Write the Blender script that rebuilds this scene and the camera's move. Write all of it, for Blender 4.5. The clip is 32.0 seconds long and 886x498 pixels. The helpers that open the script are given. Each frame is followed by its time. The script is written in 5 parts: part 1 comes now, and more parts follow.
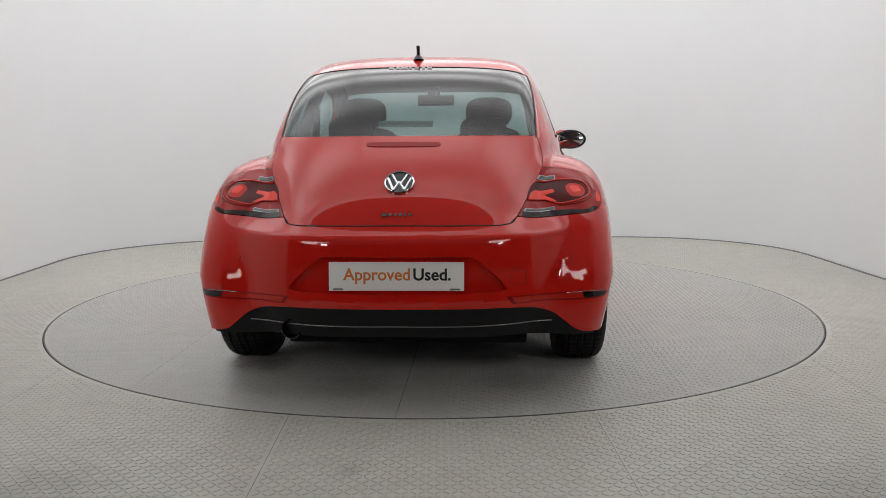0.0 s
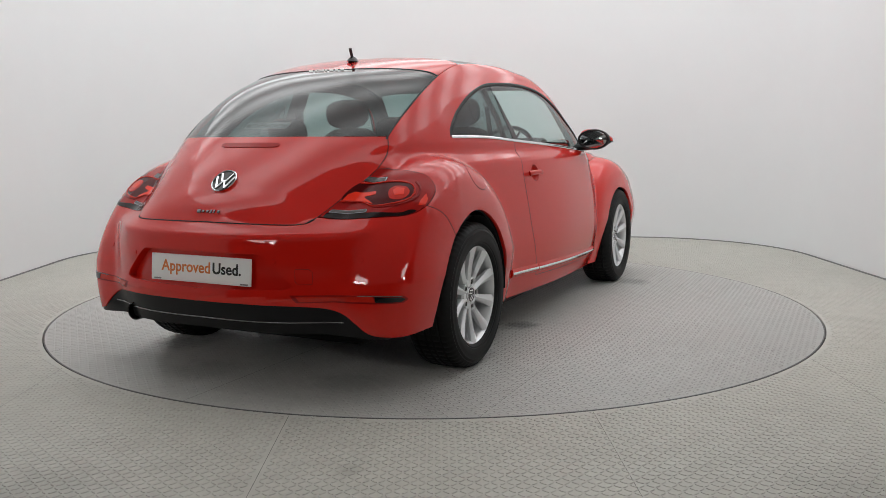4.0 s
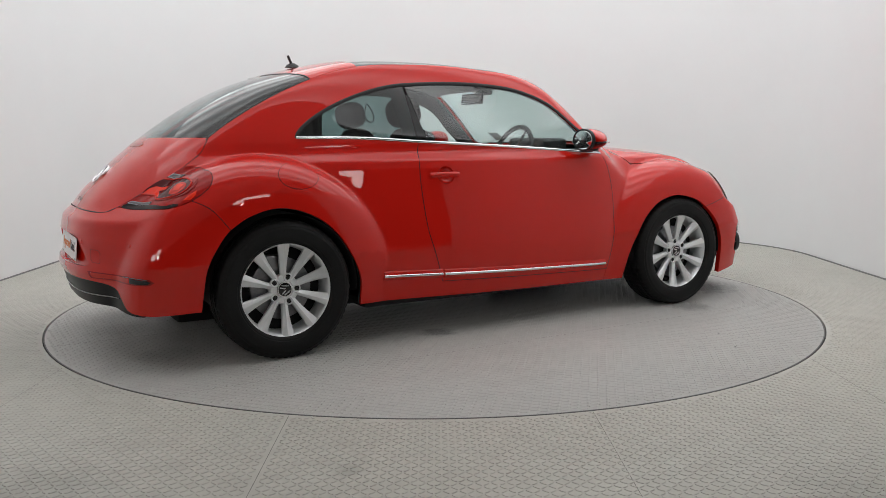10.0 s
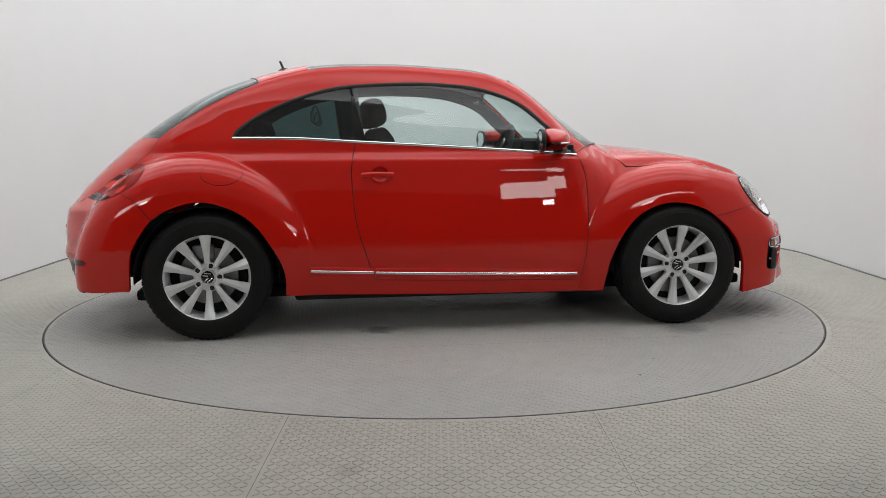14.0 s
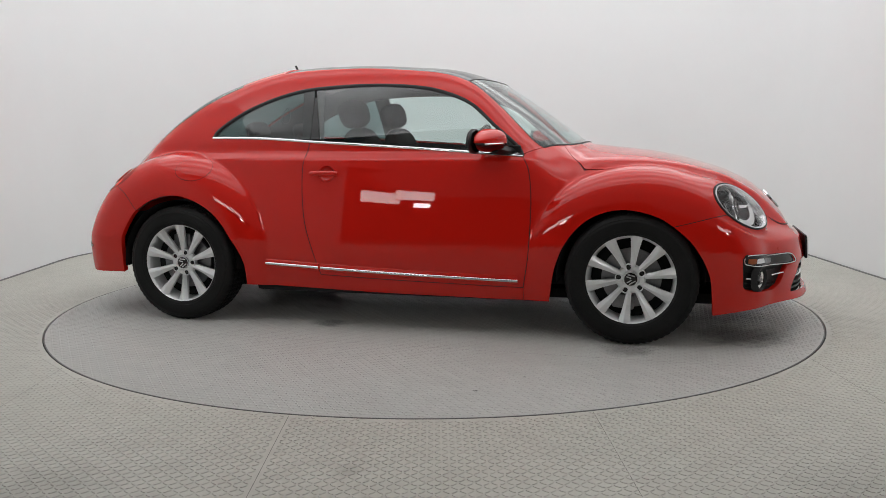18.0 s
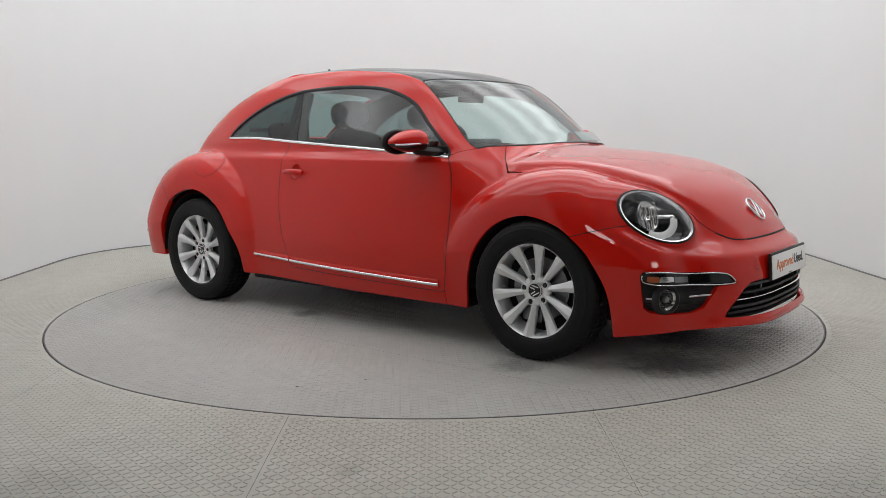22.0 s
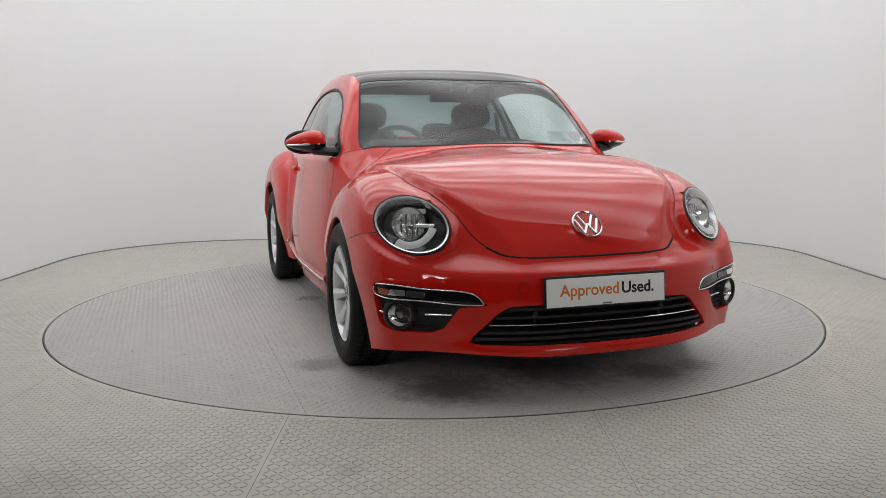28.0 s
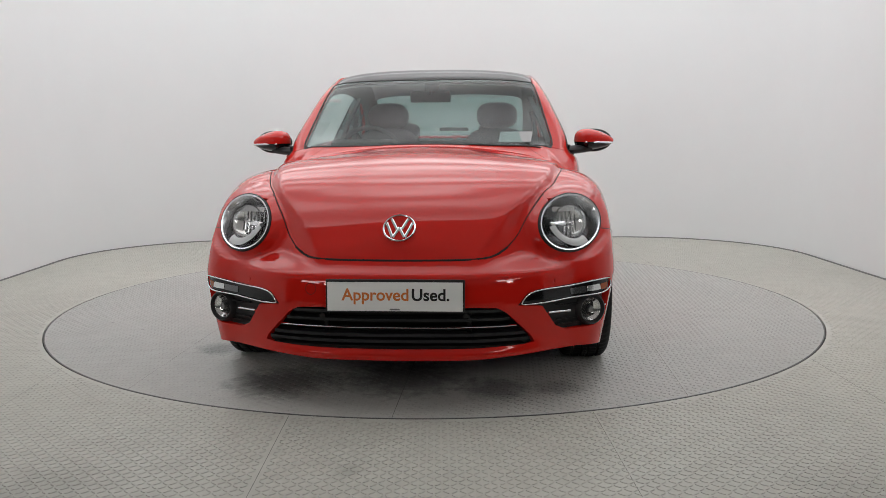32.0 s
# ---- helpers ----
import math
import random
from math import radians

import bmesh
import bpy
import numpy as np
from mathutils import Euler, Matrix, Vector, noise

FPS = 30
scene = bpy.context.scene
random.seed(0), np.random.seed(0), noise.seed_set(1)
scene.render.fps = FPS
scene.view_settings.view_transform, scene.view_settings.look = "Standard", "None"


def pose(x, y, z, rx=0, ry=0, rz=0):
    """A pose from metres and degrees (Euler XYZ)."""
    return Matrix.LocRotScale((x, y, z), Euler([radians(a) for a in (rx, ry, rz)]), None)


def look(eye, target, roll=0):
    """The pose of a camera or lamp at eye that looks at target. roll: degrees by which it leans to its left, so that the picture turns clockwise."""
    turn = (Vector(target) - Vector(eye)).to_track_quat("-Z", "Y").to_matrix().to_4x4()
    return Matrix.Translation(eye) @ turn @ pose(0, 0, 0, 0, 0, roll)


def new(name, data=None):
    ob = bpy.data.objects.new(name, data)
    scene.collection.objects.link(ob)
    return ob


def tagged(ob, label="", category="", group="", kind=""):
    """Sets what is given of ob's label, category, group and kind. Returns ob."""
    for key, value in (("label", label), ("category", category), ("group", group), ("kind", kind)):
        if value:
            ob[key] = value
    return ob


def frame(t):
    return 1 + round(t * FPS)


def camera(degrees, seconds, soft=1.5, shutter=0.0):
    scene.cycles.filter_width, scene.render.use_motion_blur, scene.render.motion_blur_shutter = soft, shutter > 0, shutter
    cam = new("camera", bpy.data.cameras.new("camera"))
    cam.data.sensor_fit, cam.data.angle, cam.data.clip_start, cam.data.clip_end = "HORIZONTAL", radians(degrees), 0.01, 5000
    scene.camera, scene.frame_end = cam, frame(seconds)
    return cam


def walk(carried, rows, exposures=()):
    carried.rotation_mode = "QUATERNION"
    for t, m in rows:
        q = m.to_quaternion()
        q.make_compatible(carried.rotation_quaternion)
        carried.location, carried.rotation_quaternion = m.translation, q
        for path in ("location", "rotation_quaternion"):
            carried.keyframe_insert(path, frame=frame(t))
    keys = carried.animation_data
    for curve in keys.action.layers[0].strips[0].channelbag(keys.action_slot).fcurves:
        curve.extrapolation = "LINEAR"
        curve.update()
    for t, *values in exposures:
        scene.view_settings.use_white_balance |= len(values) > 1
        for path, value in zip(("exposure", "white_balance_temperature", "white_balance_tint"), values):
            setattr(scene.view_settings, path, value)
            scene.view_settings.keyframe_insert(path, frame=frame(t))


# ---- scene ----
EYE, AHEAD, LEAN = (0.0, -5.351, 1.049), (.0091, .9913, -.1315), -.395
cam = camera(54.73, 32.0, .7)
HERE = look(EYE, [a + b for a, b in zip(EYE, AHEAD)], LEAN)
walk(cam, [(0, HERE), (32, HERE)])

# ---- world and light ----
world = bpy.data.worlds.new("hall")
scene.world = world
world.use_nodes = True
world.node_tree.nodes["Background"].inputs[0].default_value = (.06, .06, .06, 1)
world.node_tree.nodes["Background"].inputs[1].default_value = 1.0
scene.view_settings.exposure = 0.0


# ---- materials ----
def shader(name):
    m = bpy.data.materials.new(name)
    m.use_nodes = True
    return m, m.node_tree, m.node_tree.nodes["Principled BSDF"]


def node(tree, kind, **inputs):
    n = tree.nodes.new(kind)
    for k, v in inputs.items():
        n.inputs[k.replace("_", " ")].default_value = v
    return n


def ramp(tree, source, stops):
    r = tree.nodes.new("ShaderNodeValToRGB")
    while len(r.color_ramp.elements) < len(stops):
        r.color_ramp.elements.new(.5)
    for e, (p, c) in zip(r.color_ramp.elements, stops):
        e.position, e.color = p, (*c, 1)
    tree.links.new(source, r.inputs[0])
    return r.outputs[0]


def plain(name, colour, rough=.5, metal=0., coat=0., grain=0., scale=60., bump=0., spec=.5, coat_rough=.03):
    """A surface with its grain: colour and gloss vary at two scales."""
    m, t, p = shader(name)
    p.inputs["Base Color"].default_value = (*colour, 1)
    p.inputs["Roughness"].default_value = rough
    p.inputs["Metallic"].default_value = metal
    p.inputs["Coat Weight"].default_value = coat
    p.inputs["Coat Roughness"].default_value = coat_rough
    p.inputs["Specular IOR Level"].default_value = spec
    if grain or bump:
        pos = t.nodes.new("ShaderNodeTexCoord")
        fine = node(t, "ShaderNodeTexNoise", Scale=scale, Detail=6.0, Roughness=.6)
        broad = node(t, "ShaderNodeTexNoise", Scale=scale / 14, Detail=3.0)
        for n in (fine, broad):
            t.links.new(pos.outputs["Object"], n.inputs["Vector"])
        mix = t.nodes.new("ShaderNodeMath")
        mix.operation = "ADD"
        t.links.new(fine.outputs["Fac"], mix.inputs[0])
        t.links.new(broad.outputs["Fac"], mix.inputs[1])
        half = t.nodes.new("ShaderNodeMath")
        half.operation, half.inputs[1].default_value = "MULTIPLY", .5
        t.links.new(mix.outputs[0], half.inputs[0])
        lo, hi = [max(0, c * (1 - grain)) for c in colour], [min(1, c * (1 + grain)) for c in colour]
        t.links.new(ramp(t, half.outputs[0], [(.3, lo), (.7, hi)]), p.inputs["Base Color"])
        if bump:
            b = node(t, "ShaderNodeBump", Strength=bump, Distance=.002)
            t.links.new(half.outputs[0], b.inputs["Height"])
            t.links.new(b.outputs[0], p.inputs["Normal"])
    return m


def glow(name, colour, strength):
    m, t, p = shader(name)
    p.inputs["Base Color"].default_value = (*[c * .5 for c in colour], 1)
    p.inputs["Emission Color"].default_value = (*colour, 1)
    p.inputs["Emission Strength"].default_value = strength
    return m


def thin_glass(name, tint, rough=.0, gloss=1.0, least=.078):
    """A pane seen as one sheet: tinted straight view, clear reflection."""
    m = bpy.data.materials.new(name)
    m.use_nodes = True
    t = m.node_tree
    t.nodes.clear()
    out = t.nodes.new("ShaderNodeOutputMaterial")
    clear = node(t, "ShaderNodeBsdfTransparent", Color=(*tint, 1))
    shine = node(t, "ShaderNodeBsdfGlossy", Color=(gloss, gloss, gloss, 1), Roughness=rough)
    rim = node(t, "ShaderNodeLayerWeight", Blend=.5)
    p5 = t.nodes.new("ShaderNodeMath")
    p5.operation, p5.inputs[1].default_value = "POWER", 5.0
    t.links.new(rim.outputs["Facing"], p5.inputs[0])
    fr = t.nodes.new("ShaderNodeMath")
    fr.operation, fr.inputs[1].default_value, fr.inputs[2].default_value = "MULTIPLY_ADD", .91, least
    t.links.new(p5.outputs[0], fr.inputs[0])
    mix = t.nodes.new("ShaderNodeMixShader")
    t.links.new(fr.outputs[0], mix.inputs[0])
    t.links.new(clear.outputs[0], mix.inputs[1])
    t.links.new(shine.outputs[0], mix.inputs[2])
    t.links.new(mix.outputs[0], out.inputs[0])
    return m


def red_paint():
    m, t, p = shader("red_paint")
    p.inputs["Base Color"].default_value = (.60, .009, .0032, 1)
    p.inputs["Roughness"].default_value = .55
    p.inputs["Specular IOR Level"].default_value = .05
    p.inputs["Coat Weight"].default_value = 1.0
    p.inputs["Coat Roughness"].default_value = .02
    p.inputs["Coat IOR"].default_value = 1.46
    pos = t.nodes.new("ShaderNodeTexCoord")
    peel = node(t, "ShaderNodeTexNoise", Scale=55.0, Detail=2.0)
    t.links.new(pos.outputs["Object"], peel.inputs["Vector"])
    b = node(t, "ShaderNodeBump", Strength=.012, Distance=.002)
    t.links.new(peel.outputs["Fac"], b.inputs["Height"])
    t.links.new(b.outputs[0], p.inputs["Coat Normal"])
    return m


RED = red_paint()
BLACK = plain("black_plastic", (.016, .016, .017), .45, grain=.3, scale=300, bump=.1, spec=.3)
VALANCE = plain("satin_black_plastic", (.008, .008, .009), .38, grain=.2, scale=200, spec=.18)
GLOSS_BLACK = plain("gloss_black", (.006, .006, .007), .08)
ROOF_GLASS = plain("black_roof_glass", (.006, .006, .007), .12, spec=.22)
RUBBER = plain("tyre_rubber", (.009, .009, .009), .58, grain=.35, scale=120, bump=.12, spec=.20)
SEAL = plain("rubber_seal", (.01, .01, .01), .6)
CHROME = plain("chrome", (.82, .83, .85), .08, 1.0)
ALLOY = plain("silver_alloy", (.78, .79, .80), .30, .42, coat=.4, grain=.04, scale=400)
STEEL = plain("brake_steel", (.25, .25, .26), .4, 1.0, grain=.2, scale=90)
DARK = plain("dark_liner", (.006, .006, .006), .9)
FABRIC = plain("black_cloth", (.02, .02, .022), .95, grain=.4, scale=500, bump=.3, spec=.1)
TRIM = plain("soft_trim", (.028, .028, .03), .6, grain=.2, scale=400, bump=.2)
HEADLINING = plain("grey_headlining", (.30, .30, .29), .95, grain=.08, scale=500)
CLEAR = thin_glass("clear_glass", (.80, .90, .885))
SCREEN = thin_glass("windscreen_glass", (.66, .79, .77), least=.06)
TINTED = thin_glass("tinted_glass", (.26, .37, .36), least=.045)
WHITE_PLATE = plain("white_plate", (.92, .915, .90), .3, grain=.02, scale=100)
LABEL_FILM = plain("label_film", (.42, .44, .44), .5, grain=.1, scale=200)
PAPER = plain("notice_paper", (.45, .46, .46), .7, grain=.05, scale=80)
ORANGE_INK = plain("orange_ink", (.75, .22, .05), .5)
BLACK_INK = plain("black_ink", (.012, .012, .012), .5)
TINT_DARK = thin_glass("dark_tinted_glass", (.17, .25, .25), least=.05)
LENS = thin_glass("lamp_lens", (.97, .97, .97), least=.03)
RED_LENS = plain("red_lens", (.36, .011, .009), .05, spec=.16)
DARK_LENS = plain("smoked_red_lens", (.085, .004, .004), .06, spec=.12)
DARK_CHROME = plain("dark_chrome", (.22, .22, .23), .22, 1.0, grain=.2, scale=80)
BRIGHT_RED = plain("bright_red_reflector", (.90, .034, .012), .08, spec=.28)
AMBER = plain("amber_lens", (.36, .09, .03), .12, spec=.5)
RING_RED = plain("red_light_tube", (.58, .020, .012), .10, spec=.15)
LENS_GREY = plain("clear_lens_grey", (.13, .11, .11), .15, spec=.25, grain=.3, scale=200)
WINE_LENS = plain("wine_red_lens", (.26, .008, .007), .10, spec=.15)
LAMP_BLACK = plain("lamp_black", (.012, .004, .004), .08, spec=.15)
REFLEX_RED = plain("reflex_red", (.55, .016, .006), .18, spec=.5, grain=.15, scale=300)
REFLECTOR = plain("lamp_reflector", (.88, .89, .90), .2, 1.0, grain=.15, scale=60)

# ---- building helpers ----
def part(name, bm, material, parent, label=""):
    """One mesh object from a bmesh (or a finished mesh) under a thing or part."""
    if isinstance(bm, bpy.types.Mesh):
        me = bm
        me.name = name
    else:
        me = bpy.data.meshes.new(name)
        bm.to_mesh(me)
        bm.free()
    me.materials.clear()
    me.materials.append(material)
    ob = new(name, me)
    ob.parent = parent
    if label:
        ob["label"] = label
    return ob


def smooth(bm, angle=35):
    for f in bm.faces:
        f.smooth = True
    lim = radians(angle)
    for e in bm.edges:
        e.smooth = len(e.link_faces) == 2 and e.calc_face_angle(0) < lim
    return bm


def box(sx, sy, sz, m=None, bevel=0., seg=2):
    bm = bmesh.new()
    bmesh.ops.create_cube(bm, size=1, matrix=Matrix.Diagonal((sx, sy, sz, 1)))
    if bevel:
        bmesh.ops.bevel(bm, geom=bm.edges[:], offset=bevel, segments=seg, affect="EDGES", profile=.6)
    if m is not None:
        bmesh.ops.transform(bm, matrix=m, verts=bm.verts)
    return smooth(bm)


def lathe(profile, seg=48, m=None, closed=False):
    """Turns (radius, height) points round the z axis."""
    bm = bmesh.new()
    rings = []
    for r, z in profile:
        if r < 1e-6:
            rings.append([bm.verts.new((0, 0, z))])
        else:
            rings.append([bm.verts.new((r * math.cos(2 * math.pi * i / seg), r * math.sin(2 * math.pi * i / seg), z)) for i in range(seg)])
    pairs = list(zip(rings, rings[1:])) + ([(rings[-1], rings[0])] if closed else [])
    for a, b in pairs:
        for i in range(seg):
            j = (i + 1) % seg
            q = [a[i % len(a)], a[j % len(a)], b[j % len(b)], b[i % len(b)]]
            q = [v for k, v in enumerate(q) if v not in q[:k]]
            if len(q) > 2:
                bm.faces.new(q)
    bmesh.ops.recalc_face_normals(bm, faces=bm.faces)
    if m is not None:
        bmesh.ops.transform(bm, matrix=m, verts=bm.verts)
    return smooth(bm)


def sweep(path, w, h, up=(0, 0, 1), closed=False, round_=True):
    """A bar of width w and height h along 3D points; up gives its height's way, one for all or one a point."""
    bm = bmesh.new()
    P = [Vector(p) for p in path]
    n = len(P)
    sect = [(math.cos(a), math.sin(a)) for a in np.linspace(0, 2 * math.pi, 8, endpoint=False)] if round_ else [(-1, -1), (1, -1), (1, 1), (-1, 1)]
    rings = []
    for i, p in enumerate(P):
        a, b = (P[i - 1], P[(i + 1) % n]) if closed else (P[max(i - 1, 0)], P[min(i + 1, n - 1)])
        d = (b - a).normalized()
        u = Vector(up[i] if isinstance(up[0], (tuple, list, Vector, np.ndarray)) else up)
        s = d.cross(u).normalized()
        u = s.cross(d).normalized()
        rings.append([bm.verts.new(p + s * (c * w / 2) + u * (k * h / 2)) for c, k in sect])
    k = len(sect)
    for a, b in zip(rings, rings[1:] + (rings[:1] if closed else [])):
        for i in range(k):
            bm.faces.new((a[i], a[(i + 1) % k], b[(i + 1) % k], b[i]))
    if not closed:
        bm.faces.new(rings[0][::-1])
        bm.faces.new(rings[-1])
    bmesh.ops.recalc_face_normals(bm, faces=bm.faces)
    return smooth(bm, 50)


def flipped(bm):
    """The same on the car's other side."""
    bmesh.ops.transform(bm, matrix=Matrix.Diagonal((1, -1, 1, 1)), verts=bm.verts)
    bmesh.ops.reverse_faces(bm, faces=bm.faces)
    return bm



# ---- the car's outer form: one smooth field, zero on the skin ----
class Curve1:
    """A smooth curve v(u) through given knots, going on straight past its ends."""

    def __init__(self, *knots):
        self.u, self.v = np.array(knots, float).T
        d = np.diff(self.v) / np.diff(self.u)
        h = np.diff(self.u)
        self.m = np.concatenate([d[:1], (d[:-1] * h[1:] + d[1:] * h[:-1]) / (h[1:] + h[:-1]), d[-1:]])

    def __call__(self, u):
        u = np.asarray(u, float)
        i = np.clip(np.searchsorted(self.u, u) - 1, 0, len(self.u) - 2)
        h = self.u[i + 1] - self.u[i]
        s = np.clip((u - self.u[i]) / h, 0, 1)
        a, b, p, q = self.v[i], self.v[i + 1], self.m[i] * h, self.m[i + 1] * h
        inside = a + s * (p + s * (3 * (b - a) - 2 * p - q + s * (2 * (a - b) + p + q)))
        return inside + self.m[0] * np.minimum(u - self.u[0], 0) + self.m[-1] * np.maximum(u - self.u[-1], 0)


TOP = Curve1((-2.09, .649), (-2.02, .765), (-1.93, .859), (-1.74, 1.025), (-1.5, 1.195), (-1.25, 1.325), (-1, 1.404), (-.73, 1.462), (-.39, 1.478),
             (-.04, 1.463), (.31, 1.416), (.42, 1.37), (.5, 1.323), (.66, 1.218), (.846, 1.085), (.98, 1.0), (1.06, .989), (1.37, .950),
             (1.59, .897), (1.77, .836), (1.9, .765), (1.994, .676), (2.05, .603), (2.085, .52))
CROWN = Curve1((-2.1, .872), (-1.93, .692), (-1.6, .368), (-1.05, .14), (-.4, .085), (.2, .085), (.4, .105), (.8, .235), (.95, .19), (1.1, .12), (1.4, .05), (1.6, .035), (1.75, .06), (1.88, .20), (1.98, .33))
RIDGE = Curve1((.85, .66), (1, .70), (1.16, .705), (1.42, .668), (1.60, .625), (1.78, .545), (1.86, .488), (1.945, .421), (2.05, .34))
PLAN = Curve1((-2.1, .453), (-1.9, .526), (-1.55, .60), (-1.13, .685), (-.5, .744), (0, .77), (.37, .765), (.7, .75), (.9, .718), (1.1, .675), (1.6, .61), (2, .49))
FLANK = Curve1((.16, .80), (.2, .82), (.3, .852), (.45, .87), (.6, .862), (.85, .826), (.90, .817), (.925, .809), (.937, .799), (.955, .782), (1.02, .763), (1.17, .697), (1.317, .632), (1.42, .582))


def smax(a, b, k):
    return .5 * (a + b + np.sqrt((a - b) ** 2 + k * k))


def smin(a, b, k):
    return .5 * (a + b - np.sqrt((a - b) ** 2 + k * k))


def fender(x, y, z, xc, zc, fore, aft, high, b):
    dx = x - xc
    dx = np.where(dx > 0, dx / fore, dx / aft)
    dz = np.maximum(z - zc, 0) / high
    rho = np.sqrt(dx * dx + dz * dz)
    dy = np.maximum(y - .45, 0) / b
    return ((rho ** 7 + dy ** 4 + 1e-9) ** (1 / 4) - 1) * .35


NOSE = (2.158, .66, .868, .503, .48)
TAIL = (-2.128, .745, .852, .650, .55)
FORE = (1.295, .30, .65, .705, .598, .438)
AFT = (-1.326, .30, .71, .652, .666, .434)


LAMP = (1.7816, .6873, .6898, .1353, .1137)


def ease(s):
    s = np.clip(s, 0, 1)
    return s * s * (3 - 2 * s)


def lamp_face(x, y, z):
    """The domed face of the head lamp, and how far out of its oval a point lies."""
    u, v = (y - LAMP[1]) / LAMP[3], (z - LAMP[2]) / LAMP[4]
    q = u * u + v * v
    d = (x - LAMP[0] + .7018 * (y - LAMP[1]) + .8109 * (z - LAMP[2])) / 1.466
    q = np.sqrt(q)
    reach = .42 + .75 * np.clip(-u / (q + 1e-6), 0, 1) * (1 - np.clip(1.3 * v / (q + 1e-6), 0, 1))
    return d - .012 * np.maximum(1 - q * q, 0) + .085 * np.maximum(q - 1, 0), (q - 1) / reach


def front_face(y):
    return NOSE[0] - NOSE[1] * y ** 3


def rear_face(y):
    return TAIL[0] + TAIL[1] * y ** 3


def nose_lean(z):
    """How far the front bumper's face leans back towards its upper edge."""
    return .19 * np.clip(z - .41, 0, .12)


def tail_lean(z):
    """The rear bumper's face leans forward, with a faint waist over its middle."""
    z = np.clip(z, .40, .66)
    return .10 * (z - .52) + .0022 * np.sin(2 * math.pi * (z - .445) / .155)


def skin(x, y, z):
    y = np.abs(y)
    s2, bonnet, hatch = (y / .5) ** 2, ease((x - .74) / .34), np.clip((-1.45 - x) / .3, 0, 1)
    over = y - RIDGE(x) + .034
    drop = CROWN(x) * (bonnet * y * y + (1 - bonnet - hatch) * y * y * (.3 + 1.4 * y) + .25 * hatch * (.3 * s2 + .7 * s2 * s2))
    drop = drop + bonnet * .55 * (over + np.sqrt(over * over + .0001))
    top = (z - TOP(x) + drop) * .8
    side = (y - PLAN(x) / .757 * FLANK(z)) * .9
    xf, xr = front_face(y), rear_face(y)
    f = smax(top, side, .05)
    f = smax(f, np.maximum(x - xf, xr - x) + .045, .03)
    low = .22 * np.maximum(.48 - z, 0)
    f = smin(f, fender(x, y + low, z, *FORE), .008)
    f = smin(f, fender(x, y + low, z, *AFT), .008)
    face, q = lamp_face(x, y, z)
    w = (1 - ease(q)) * (np.abs(face) < .25)
    f = f * (1 - w) + face * w
    tuck = .12 * np.maximum(.50 - z, 0) + .9 * np.maximum(.33 - z, 0)
    nose = smax(x - xf + nose_lean(z) - .024 * np.exp(-((z - .212) / .03) ** 2) * np.clip(1.9 - y / .36, 0, 1), y - NOSE[2] + .03 * (x - 1.5) + tuck * .22 * np.clip((x - 1.5) * 3, 0, 1), .10)
    nose = smax(nose, (z - NOSE[3] - NOSE[4] * np.minimum(xf - x, .42)) * .8, .014)
    nose = smax(nose, 1.4 - x, .02)
    f = smin(f, nose, .03)
    tail = smax(xr + tail_lean(z) - x + .32 * np.maximum(.42 - z, 0), y - TAIL[2] + .02 * (-1.5 - x) + tuck, .10)
    tail = smax(tail, (z - TAIL[3] - TAIL[4] * np.minimum(x - xr, .30)) * .8, .014)
    tail = smax(tail, x + 1.5, .02)
    f = smin(f, tail, .03)
    return f

# ---- panels cut out of the skin ----
def slope(P):
    e = 1e-4
    x, y, z = P.T
    g = np.stack([skin(x + e, y, z) - skin(x - e, y, z), skin(x, y + e, z) - skin(x, y - e, z), skin(x, y, z + e) - skin(x, y, z - e)], -1)
    return g / (np.linalg.norm(g, axis=1, keepdims=True) + 1e-12), np.linalg.norm(g, axis=1) / (2 * e)


def snap(P, rounds=6):
    P = np.array(P, float)
    for _ in range(rounds):
        n, s = slope(P)
        P -= n * np.clip(skin(*P.T) / np.maximum(s, .2), -.03, .03)[:, None]
    return P


def cast(O, way, near, far, steps=140):
    """First crossing of the skin along rays that start at O."""
    way = np.asarray(way, float)
    lo, hi, found = np.full(len(O), near), np.full(len(O), far), np.zeros(len(O), bool)
    last = near
    for s in np.linspace(near, far, steps):
        inside = (skin(*(O + s * way).T) < 0) & ~found
        lo[inside], hi[inside] = last, s
        found |= inside
        last = s
    for _ in range(20):
        mid = (lo + hi) / 2
        inside = skin(*(O + mid[:, None] * way).T) < 0
        hi, lo = np.where(inside, mid, hi), np.where(inside, lo, mid)
    return O + ((lo + hi) / 2)[:, None] * way, found


